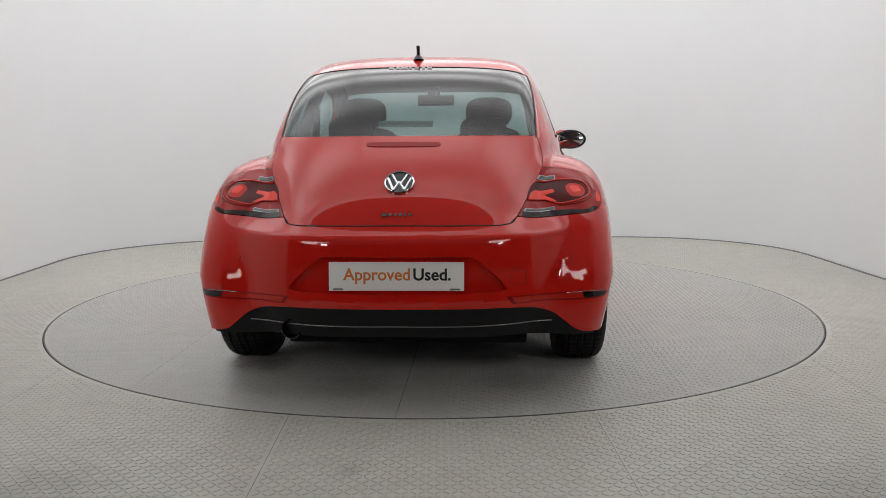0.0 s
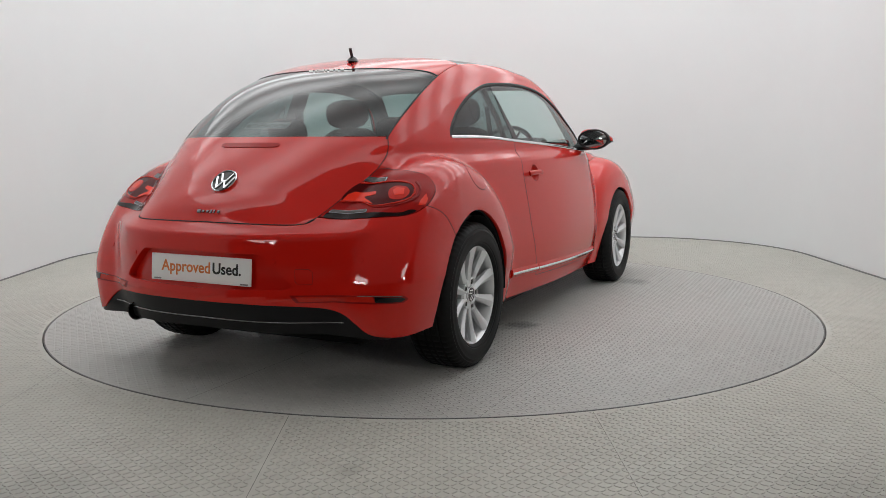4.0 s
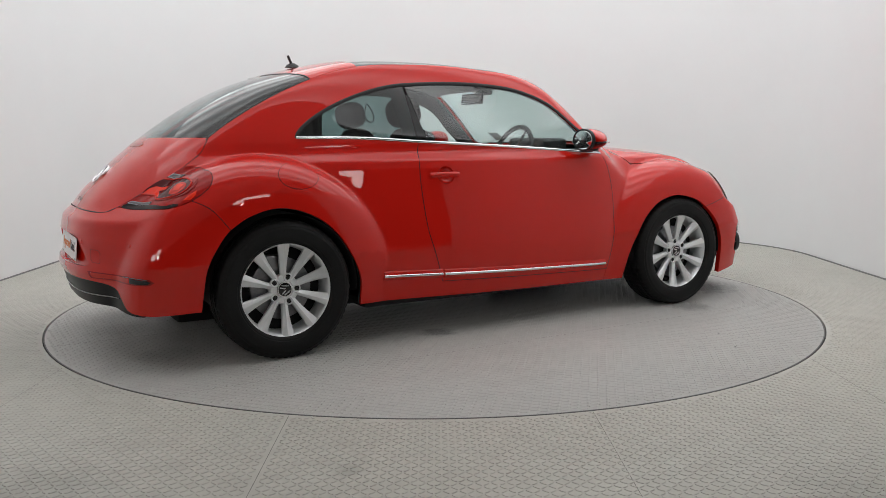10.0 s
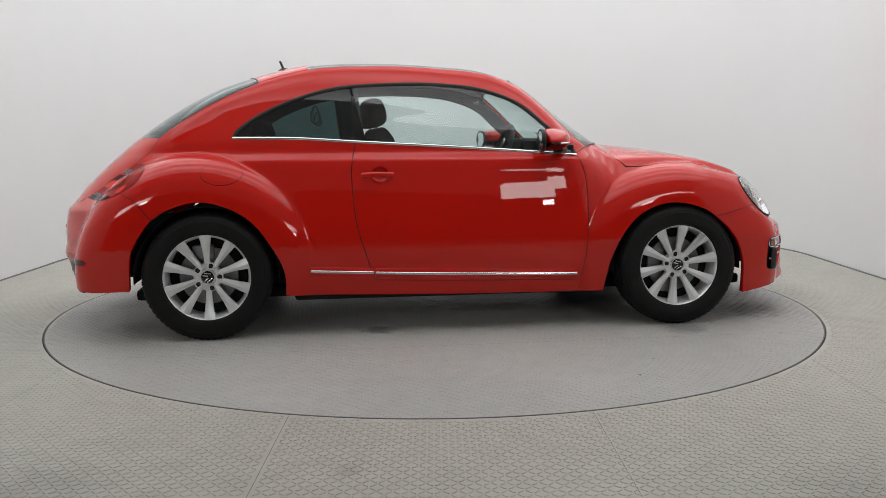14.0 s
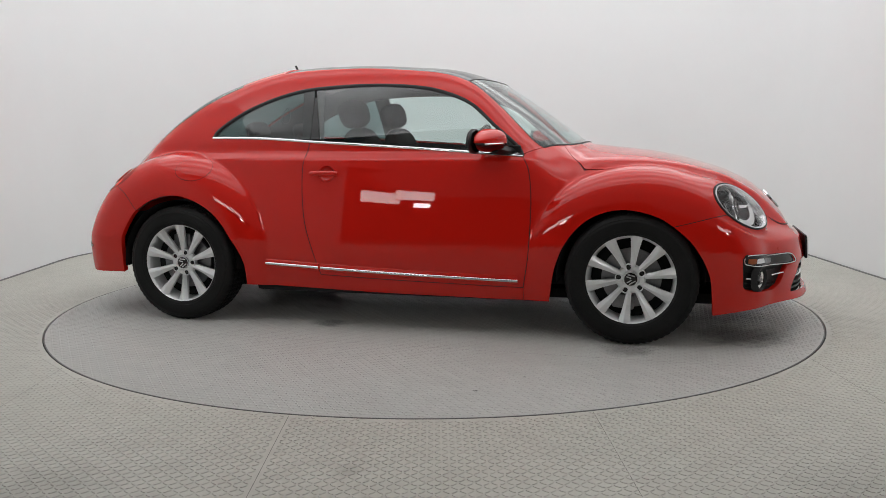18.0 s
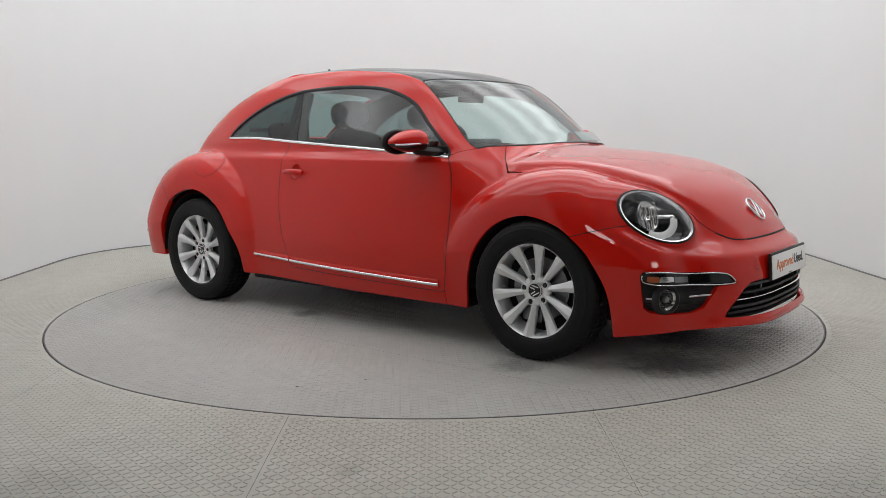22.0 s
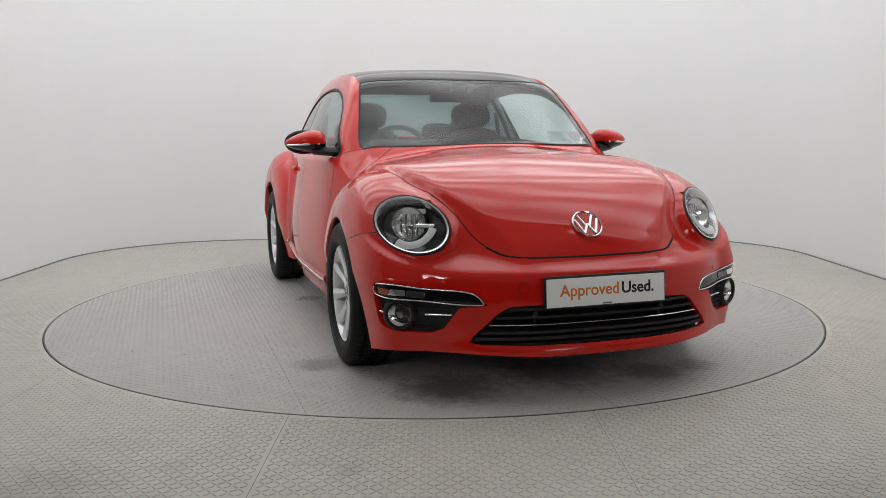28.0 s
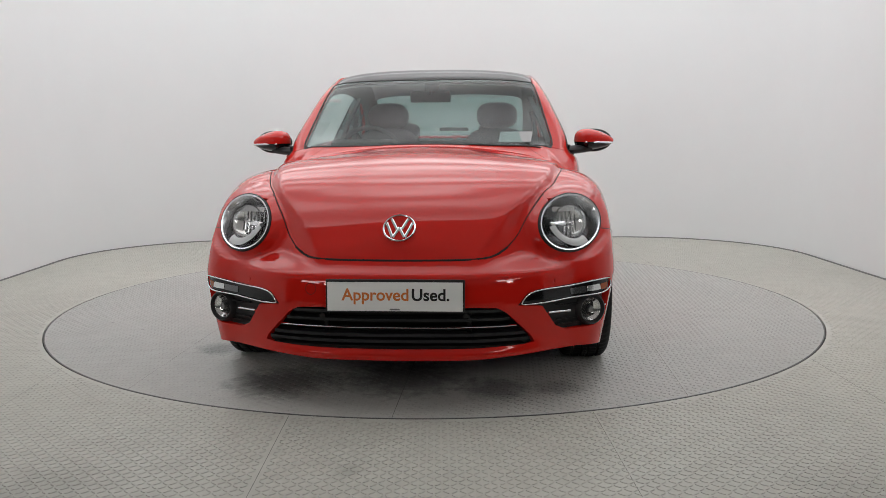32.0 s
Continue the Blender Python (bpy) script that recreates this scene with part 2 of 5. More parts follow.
def spline(pts, step=.012, closed=False):
    """A dense smooth line through points of any dimension."""
    P = np.array(pts, float)
    if len(P) == 2:
        k = max(2, int(np.linalg.norm(P[1] - P[0]) / step) + 1)
        return P[0] + np.linspace(0, 1, k)[:, None] * (P[1] - P[0])
    Q = np.vstack([P[-1:], P, P[:2]]) if closed else np.vstack([2 * P[:1] - P[1:2], P, 2 * P[-1:] - P[-2:-1]])
    out = []
    for i in range(1, len(Q) - 2):
        a, b, c, d = Q[i - 1], Q[i], Q[i + 1], Q[i + 2]
        t0, t1, t2 = [max(np.linalg.norm(v), 1e-6) ** .5 for v in (b - a, c - b, d - c)]
        m1 = (b - a) / t0 - (c - a) / (t0 + t1) + (c - b) / t1
        m2 = (c - b) / t1 - (d - b) / (t1 + t2) + (d - c) / t2
        m1, m2 = m1 * t1, m2 * t1
        k = max(1, int(np.linalg.norm(c - b) / step))
        s = np.linspace(0, 1, k, endpoint=False)[:, None]
        out.append(b + s * (m1 + s * (3 * (c - b) - 2 * m1 - m2 + s * (2 * (b - c) + m1 + m2))))
    if not closed:
        out.append(P[-1:])
    return np.vstack(out)


def on(view, *pts, closed=False, straight=False):
    """A line on the skin, drawn in the car's side (x, z), top (x, y), front or rear (y, z) view, or through places near it."""
    P = np.array(pts, float) if straight else spline(pts, closed=closed)
    if straight:
        P = np.vstack([spline([a, b])[:-1] for a, b in zip(P, P[1:])] + [P[-1:]])
    if view == "near":
        return snap(P)
    a, b = P.T
    o = np.zeros_like(a)
    O, way = {"side": (np.stack([a, o - 1.6, b], -1), (0, 1, 0)), "top": (np.stack([a, b, o + 2], -1), (0, 0, -1)),
              "front": (np.stack([o + 3, a, b], -1), (-1, 0, 0)), "rear": (np.stack([o - 3, a, b], -1), (1, 0, 0))}[view]
    return cast(O, way, 0, 2.6, 260)[0]


def winding(u, v, loop):
    """Which of the points lie inside a closed loop."""
    inside = np.zeros(len(u), bool)
    for (a, b), (c, d) in zip(loop, np.roll(loop, -1, 0)):
        if b == d:
            continue
        cross = (b > v) != (d > v)
        inside ^= cross & (u < a + (v - b) * (c - a) / (d - b))
    return inside


def shrunk(loop, gap):
    """A closed 2D loop moved inwards by gap."""
    a, b = np.roll(loop, 1, 0), np.roll(loop, -1, 0)
    t = b - a
    t /= np.linalg.norm(t, axis=1, keepdims=True) + 1e-12
    area = np.sum(loop[:, 0] * np.roll(loop[:, 1], -1) - loop[:, 1] * np.roll(loop[:, 0], -1))
    n = np.stack([-t[:, 1], t[:, 0]], -1) * (1 if area > 0 else -1)
    return loop + n * gap


def panel(lines, facing, step=.014, gap=.0018, holes=(), offset=0., hem=.016, whole=False, corners=True, hem_holes=True):
    """A piece of the skin inside the closed loop of the given lines, seen against facing (the way it faces), with its edges turned in.
    whole: mirrored and joined along the car's middle."""
    w = -np.array(facing, float) / np.linalg.norm(facing)
    U = np.cross((0, 0, 1), w)
    U /= np.linalg.norm(U)
    V = np.cross(w, U)
    flat = lambda P: np.stack([P @ U, P @ V], -1)
    L3 = np.vstack([l[:-1] if np.linalg.norm(l[-1] - k[0]) < 1e-3 else l for l, k in zip(lines, list(lines[1:]) + [lines[0]])])
    loop = shrunk(flat(L3), gap)
    if whole:
        mid = np.abs(L3[:, 1]) < .004
        loop[mid] = flat(L3[mid])
    cuts = [shrunk(flat(h), -gap) for h in holes]
    depth = L3 @ w
    deep = [float(depth.min()) - .35, float(depth.max()) + .45]

    def inside(u, v):
        k = winding(u, v, loop)
        for c in cuts:
            k &= ~winding(u, v, c)
        return k

    lo, hi = loop.min(0) - step * .77, loop.max(0) + step * 1.13
    nu, nv = [int((hi[i] - lo[i]) / step) + 2 for i in (0, 1)]
    gu, gv = np.meshgrid(lo[0] + step * np.arange(nu), lo[1] + step * np.arange(nv), indexing="ij")
    P = np.stack([gu.ravel(), gv.ravel()], -1)
    state = inside(*P.T).astype(int)
    idx = np.arange(nu * nv).reshape(nu, nv)
    ea = np.concatenate([idx[:-1].ravel(), idx[:, :-1].ravel()])
    eb = np.concatenate([idx[1:].ravel(), idx[:, 1:].ravel()])
    k = state[ea] != state[eb]
    ea, eb = ea[k], eb[k]
    a = np.where(state[ea][:, None] == 1, P[ea], P[eb])
    b = np.where(state[ea][:, None] == 1, P[eb], P[ea])
    for _ in range(14):
        m = (a + b) / 2
        s = inside(*m.T)[:, None]
        a, b = np.where(s, m, a), np.where(s, b, m)
    m = (a + b) / 2
    da, db = np.linalg.norm(m - P[ea], axis=1), np.linalg.norm(m - P[eb], axis=1)
    who, dist = np.where(da < db, ea, eb), np.minimum(da, db)
    Q = P.copy()
    order = np.argsort(-dist)
    Q[who[order]] = m[order]
    state[who] = 2
    if corners:
        rim = np.where(state == 2)[0]
        for l in [loop] + cuts:
            t1, t2 = l - np.roll(l, 3, 0), np.roll(l, -3, 0) - l
            turn = np.abs(np.arctan2(t1[:, 0] * t2[:, 1] - t1[:, 1] * t2[:, 0], (t1 * t2).sum(1)))
            for i in np.where((turn > .6) & (turn >= np.roll(turn, 1)) & (turn >= np.roll(turn, -1)))[0]:
                d = np.linalg.norm(Q[rim] - l[i], axis=1)
                if d.min() < step:
                    Q[rim[d.argmin()]] = l[i]
    faces = []
    c = np.stack([idx[:-1, :-1], idx[1:, :-1], idx[1:, 1:], idx[:-1, 1:]], -1).reshape(-1, 4)
    st = state[c]
    n_out = (st == 0).sum(1)
    all_on = (st == 2).all(1)
    mid = inside(*Q[c].mean(1).T)
    for q in c[(n_out == 0) & (~all_on | mid)]:
        faces.append(tuple(q))
    tri = c[n_out == 1]
    ts = st[n_out == 1]
    for q, s in zip(tri, ts):
        j = int(np.argmin(s))
        t = (q[(j + 1) % 4], q[(j + 2) % 4], q[(j + 3) % 4])
        if state[t[1]] == 1 or inside(*Q[list(t)].mean(0)[:, None])[0]:
            faces.append(t)
    used = sorted({i for f in faces for i in f})
    back = {o: i for i, o in enumerate(used)}
    F = [tuple(back[i] for i in f) for f in faces]
    uv = Q[used]
    O = uv[:, :1] * U + uv[:, 1:] * V
    X, ok = cast(O, w, deep[0], deep[1])
    if whole:
        X[np.abs(X[:, 1]) < .003, 1] = 0
    N, _ = slope(X)
    X = X + N * offset
    nrm = np.cross(X[F[0][1]] - X[F[0][0]], X[F[0][2]] - X[F[0][1]]) if F else np.zeros(3)
    if nrm @ w > 0:
        F = [f[::-1] for f in F]
    if whole:
        k = len(X)
        twin = np.where(np.abs(X[:, 1]) < .0005, np.arange(k), np.arange(k) + k)
        X = np.vstack([X, X * (1, -1, 1)])
        N = np.vstack([N, N * (1, -1, 1)])
        F = F + [tuple(int(twin[i]) for i in f[::-1]) for f in F]
    if hem:
        count = {}
        for f in F:
            for i, j in zip(f, f[1:] + f[:1]):
                count[(i, j)] = 1
        rim = [(i, j) for i, j in count if (j, i) not in count]
        start = len(X)
        ids, extra, en = {}, [], []
        out = {}
        for i, j in rim:
            o = np.cross(X[j] - X[i], N[i])
            for v in (i, j):
                out[v] = out.get(v, 0) + o
        for v, o in out.items():
            o = o / (np.linalg.norm(o) + 1e-12)
            ids[v] = start + len(extra)
            extra += [X[v], X[v] - N[v] * .0012 + o * .0006, X[v] - N[v] * hem]
            en += [N[v], (o + N[v] * .4) / np.linalg.norm(o + N[v] * .4), o]
        X, N = np.vstack([X, extra]), np.vstack([N, en])
        F = [f for f in F]
        for i, j in rim:
            a, b = ids[i], ids[j]
            F.append((b, a, a + 1, b + 1))
            F.append((b + 1, a + 1, a + 2, b + 2))
    me = bpy.data.meshes.new("panel")
    me.from_pydata(X.tolist(), [], [tuple(int(i) for i in f) for f in F])
    me.polygons.foreach_set("use_smooth", [True] * len(me.polygons))
    me.normals_split_custom_set_from_vertices([tuple(v) for v in N])
    me.update()
    return me


def mirrored(me):
    """A copy of a panel's mesh for the car's other side."""
    co = np.empty(len(me.vertices) * 3)
    me.vertices.foreach_get("co", co)
    co = co.reshape(-1, 3) * (1, -1, 1)
    ln = np.empty(len(me.loops) * 3)
    me.corner_normals.foreach_get("vector", ln)
    lv = np.empty(len(me.loops), int)
    me.loops.foreach_get("vertex_index", lv)
    N = np.zeros_like(co)
    N[lv] = ln.reshape(-1, 3)
    F = [tuple(reversed(p.vertices[:])) for p in me.polygons]
    m2 = bpy.data.meshes.new(me.name)
    m2.from_pydata(co.tolist(), [], F)
    m2.polygons.foreach_set("use_smooth", [True] * len(F))
    m2.normals_split_custom_set_from_vertices([tuple(v) for v in N * (1, -1, 1)])
    m2.update()
    return m2


def both(name, me, material, parent, label="", other=None):
    """The same panel on both sides; other: the parent on the left side."""
    r = part(name, me, material, parent, label)
    return r, part(name, mirrored(me), material, other or parent, label)


def skin_at(view, a, b):
    P = on(view, (a, b), (a + 1e-4, b))[:1]
    return P[0], slope(P)[0][0]



# ---- the booth: floor, turntable, walls with rounded corners, ceiling ----
HALF, BACK, OPEN, LIT, CORNER, HIGH, DISC = 3.23, 3.36, -3.4, -2.15, 1.4, 3.0, 2.264
GREY_FLOOR = plain("grey_floor_paint", (.495, .487, .442), .44, grain=.12, scale=9, bump=.05, spec=.3)
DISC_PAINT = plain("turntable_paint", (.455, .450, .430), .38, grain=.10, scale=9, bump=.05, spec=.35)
def grime_and_shade(m, colour, spots):
    """Grime, and shade painted in with it, in patches with ragged edges, at given places and sizes on the plate."""
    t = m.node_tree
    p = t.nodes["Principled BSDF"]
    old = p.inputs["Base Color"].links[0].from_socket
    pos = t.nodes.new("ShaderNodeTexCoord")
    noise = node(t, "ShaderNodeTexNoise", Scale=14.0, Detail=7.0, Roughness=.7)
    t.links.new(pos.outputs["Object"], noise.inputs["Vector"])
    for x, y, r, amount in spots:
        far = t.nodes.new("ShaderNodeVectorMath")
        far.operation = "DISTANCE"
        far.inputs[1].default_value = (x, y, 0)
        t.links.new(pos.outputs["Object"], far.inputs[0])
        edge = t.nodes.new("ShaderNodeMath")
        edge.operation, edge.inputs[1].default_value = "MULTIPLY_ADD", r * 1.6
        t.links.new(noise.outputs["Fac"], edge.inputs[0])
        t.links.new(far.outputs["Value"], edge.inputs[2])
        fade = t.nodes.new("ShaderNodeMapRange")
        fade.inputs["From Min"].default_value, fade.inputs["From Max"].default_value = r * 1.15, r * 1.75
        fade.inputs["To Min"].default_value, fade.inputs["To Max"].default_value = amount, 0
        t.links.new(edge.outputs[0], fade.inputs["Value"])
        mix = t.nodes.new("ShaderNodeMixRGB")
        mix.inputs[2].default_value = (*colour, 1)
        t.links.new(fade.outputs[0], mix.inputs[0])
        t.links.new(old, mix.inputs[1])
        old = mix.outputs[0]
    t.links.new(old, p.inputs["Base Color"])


# Under the car: grime and the car's own shade in one dark colour.
grime_and_shade(DISC_PAINT, (.07, .069, .067), ((1.72, 0, .34, .7), (1.85, .40, .20, .6), (1.80, -.50, .30, .7), (-1.85, .25, .22, .25), (-1.75, -.45, .2, .25), (1.83, .67, .13, .4), (1.25, -.95, .17, .5), (-.41, -.74, .12, .6), (-1.5, .7, .18, .45), (.68, -1.8, .012, .9), (.84, -1.55, .010, .9)))
grime_and_shade(GREY_FLOOR, (.16, .155, .13), ((-.28, -2.75, .06, .25), (-1.2, -2.9, .3, .22), (1.3, -3.0, .35, .2), (2.3, -1.6, .3, .2)))
WALL_WHITE = plain("white_wall_paint", (.790, .802, .808), .6, grain=.015, scale=3)
HALL_GREY = plain("hall_grey", (.15, .15, .152), .7, grain=.2, scale=2)


def surface(name, verts, faces, material, kind="structure", label="", category="", parent=None):
    me = bpy.data.meshes.new(name)
    me.from_pydata(verts, [], faces)
    me.materials.append(material)
    ob = new(name, me)
    if parent:
        ob.parent = parent
        return ob
    return tagged(ob, label, category, kind=kind)


def floor_and_disc():
    n = 192
    ring = [(math.cos(2 * math.pi * i / n), math.sin(2 * math.pi * i / n)) for i in range(n)]
    r = DISC + .007
    far = 16.0
    V = [(r * c, r * s, 0) for c, s in ring] + [(far * c / max(abs(c), abs(s)), far * s / max(abs(c), abs(s)), 0) for c, s in ring] + [(r * c, r * s, -.05) for c, s in ring]
    F = [(i, (i + 1) % n, n + (i + 1) % n, n + i) for i in range(n)]
    F = [f[::-1] for f in F] + [(i, 2 * n + i, 2 * n + (i + 1) % n, (i + 1) % n) for i in range(n)]
    floor = surface("floor", V, F, GREY_FLOOR, label="grey painted steel tread plate floor", category="floor")
    pit = surface("turntable_pit", [(r * c, r * s, -.05) for c, s in ring] + [(0, 0, -.05)], [(i, (i + 1) % n, n) for i in range(n)], DARK, label="dark gap under the turntable rim", category="floor")
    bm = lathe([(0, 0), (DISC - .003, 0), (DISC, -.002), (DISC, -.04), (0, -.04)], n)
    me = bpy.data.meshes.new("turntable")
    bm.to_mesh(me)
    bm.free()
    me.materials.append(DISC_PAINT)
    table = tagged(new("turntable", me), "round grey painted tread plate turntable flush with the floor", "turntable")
    return floor, table


FLOOR, TABLE = floor_and_disc()


def wall():
    """One thick wall: two sides and the back, joined by rounded corners."""
    line = [(-HALF, OPEN)]
    for cx, a0 in ((-HALF + CORNER, 180), (HALF - CORNER, 90)):
        line += [(cx + CORNER * math.cos(radians(a0 - a)), BACK - CORNER + CORNER * math.sin(radians(a0 - a))) for a in np.linspace(0, 90, 25)]
    line.append((HALF, OPEN))
    bm = bmesh.new()
    rows = []
    for i, (x, y) in enumerate(line):
        a, b = line[max(i - 1, 0)], line[min(i + 1, len(line) - 1)]
        d = Vector((b[0] - a[0], b[1] - a[1], 0)).normalized()
        o = Vector((-d.y, d.x, 0)) * .12
        rows.append([bm.verts.new(p) for p in ((x, y, 0), (x, y, HIGH), (x + o.x, y + o.y, HIGH), (x + o.x, y + o.y, 0))])
    for a, b in zip(rows, rows[1:]):
        for k in range(4):
            bm.faces.new((a[k], a[(k + 1) % 4], b[(k + 1) % 4], b[k]))
    bm.faces.new(rows[0])
    bm.faces.new(rows[-1][::-1])
    bmesh.ops.recalc_face_normals(bm, faces=bm.faces)
    smooth(bm, 30)
    me = bpy.data.meshes.new("wall_back")
    bm.to_mesh(me)
    bm.free()
    me.materials.append(WALL_WHITE)
    tagged(new("wall_back", me), "white seamless booth wall with rounded corners", "wall", kind="structure")
    # Grey strip: the dark of the gap at the wall foot put in as colour.
    foot = sweep([(x * .9985, y - (.004 if y > BACK - CORNER else 0), .005) for x, y in line], .008, .010, round_=False)
    me = bpy.data.meshes.new("trim")
    foot.to_mesh(me)
    foot.free()
    me.materials.append(plain("shadow_gap_grey", (.22, .22, .22), .7))
    tagged(new("trim", me), "thin grey strip drawing the shadow gap at the joint along the foot of the white wall", "trim", kind="structure")


wall()


def ceiling():
    """A white stretch ceiling lit from behind by rows of tubes."""
    m, t, p = shader("lit_stretch_ceiling")
    pos = t.nodes.new("ShaderNodeTexCoord")
    sep = t.nodes.new("ShaderNodeSeparateXYZ")
    t.links.new(pos.outputs["Object"], sep.inputs[0])

    def wave(axis, period, shift, sharp):
        a = t.nodes.new("ShaderNodeMath")
        a.operation, a.inputs[1].default_value, a.inputs[2].default_value = "MULTIPLY_ADD", 2 * math.pi / period, shift
        t.links.new(sep.outputs[axis], a.inputs[0])
        c = t.nodes.new("ShaderNodeMath")
        c.operation = "COSINE"
        t.links.new(a.outputs[0], c.inputs[0])
        h = t.nodes.new("ShaderNodeMath")
        h.operation, h.inputs[1].default_value, h.inputs[2].default_value = "MULTIPLY_ADD", .5, .5
        t.links.new(c.outputs[0], h.inputs[0])
        q = t.nodes.new("ShaderNodeMath")
        q.operation, q.inputs[1].default_value = "POWER", sharp
        t.links.new(h.outputs[0], q.inputs[0])
        return q.outputs[0]

    wy, wx = wave(1, TUBE_ROWS, 1.833, 1.1), wave(0, TUBE_LONG, 0, .12)
    mul = t.nodes.new("ShaderNodeMath")
    mul.operation = "MULTIPLY"
    t.links.new(wy, mul.inputs[0])
    t.links.new(wx, mul.inputs[1])
    amp = t.nodes.new("ShaderNodeMath")
    amp.operation, amp.inputs[1].default_value, amp.inputs[2].default_value = "MULTIPLY_ADD", TUBE_PEAK, TUBE_BASE
    t.links.new(mul.outputs[0], amp.inputs[0])
    p.inputs["Base Color"].default_value = (.8, .8, .8, 1)
    p.inputs["Roughness"].default_value = .6
    p.inputs["Emission Color"].default_value = (.965, .988, 1.0, 1)
    t.links.new(amp.outputs[0], p.inputs["Emission Strength"])
    x0, y0, y1 = HALF + .12, LIT, BACK + .12
    bm = box(2 * x0, y1 - y0, .1, pose(0, (y0 + y1) / 2, HIGH + .05))
    me = bpy.data.meshes.new("ceiling")
    bm.to_mesh(me)
    bm.free()
    me.materials.append(m)
    tagged(new("ceiling", me), "white translucent ceiling lit by rows of tubes", "ceiling", kind="structure")


TUBE_ROWS, TUBE_LONG, TUBE_PEAK, TUBE_BASE = 1.0, 1.6, 1.40, .76
ceiling()


def hall():
    """The hall in front of the booth, seen in the paint alone; its glowing roof is an added fill."""
    h, x, y0, y1 = 4.6, 9.0, -15.5, OPEN
    # Glowing roof added to brighten faces turned to the hall.
    roof_fill = glow("hall_roof_fill", (1.0, .99, .96), HALL_FILL)
    V = [(-x, y0, 0), (x, y0, 0), (x, y1, 0), (-x, y1, 0), (-x, y0, h), (x, y0, h), (x, y1, h), (-x, y1, h)]
    for name, f in (("wall_hall_front", (0, 1, 5, 4)), ("wall_hall_east", (1, 2, 6, 5)), ("wall_hall_west", (3, 0, 4, 7))):
        surface(name, [V[i] for i in f], [(0, 1, 2, 3)], HALL_GREY, label="grey painted hall wall", category="wall")
    surface("ceiling_hall", [(-x, y0, h), (x, y0, h), (x, LIT, h), (-x, LIT, h)], [(0, 1, 2, 3)], roof_fill, label="added glowing fill roof over the hall, out of view", category="ceiling")
    for name, a, b in (("wall_booth_west", -x, -HALF - .12), ("wall_booth_east", HALF + .12, x)):
        surface(name, [(a, y1, 0), (b, y1, 0), (b, y1, h), (a, y1, h)], [(0, 1, 2, 3)], HALL_GREY, label="grey hall wall beside the booth", category="wall")
    surface("wall_booth_head", [(-HALF - .12, LIT - .01, HIGH), (HALF + .12, LIT - .01, HIGH), (HALF + .12, LIT - .01, h), (-HALF - .12, LIT - .01, h)], [(0, 1, 2, 3)], HALL_GREY, label="grey wall over the lit ceiling's edge", category="wall")
    panel_light, spot_light = glow("light_panel", (1.0, .98, .95), 7.5), glow("work_light", (1, 1, 1), 26.0)
    white, spot = "flat white light panel in the hall", "small bright work light in the hall"
    for name, x, z, w, hh, mat, lab in (("light_panel", 2.78, 2.10, .92, .44, panel_light, white), ("light_panel", 3.52, 2.38, .84, .32, panel_light, white), ("work_light", 2.99, 1.72, .34, .18, spot_light, spot),
                                        ("light_panel", -4.12, 2.04, 1.1, .38, panel_light, white), ("light_panel", -3.09, 2.04, .85, .28, panel_light, white), ("work_light", -2.83, 1.68, .32, .16, spot_light, spot)):
        eye = Vector((x, -5.5 - (.06 if name == "light_panel" else 0), z))
        lamp = new(name, None)
        lamp.matrix_world = look(eye, (0, -1, z))
        tagged(lamp, lab, "lamp", group="hall lights")
        part("lamp_face", box(w, hh, .02, pose(0, 0, -.02), .004), mat, lamp)
        part("lamp_case", box(w + .03, hh + .03, .04, pose(0, 0, .012), .006), BLACK, lamp)
        part("lamp_stand", box(.03, .03, z, Matrix.Translation((0, -z / 2, .05)) @ pose(0, 0, 0, 90, 0, 0), .004), BLACK, lamp)


HALL_FILL = .11
hall()


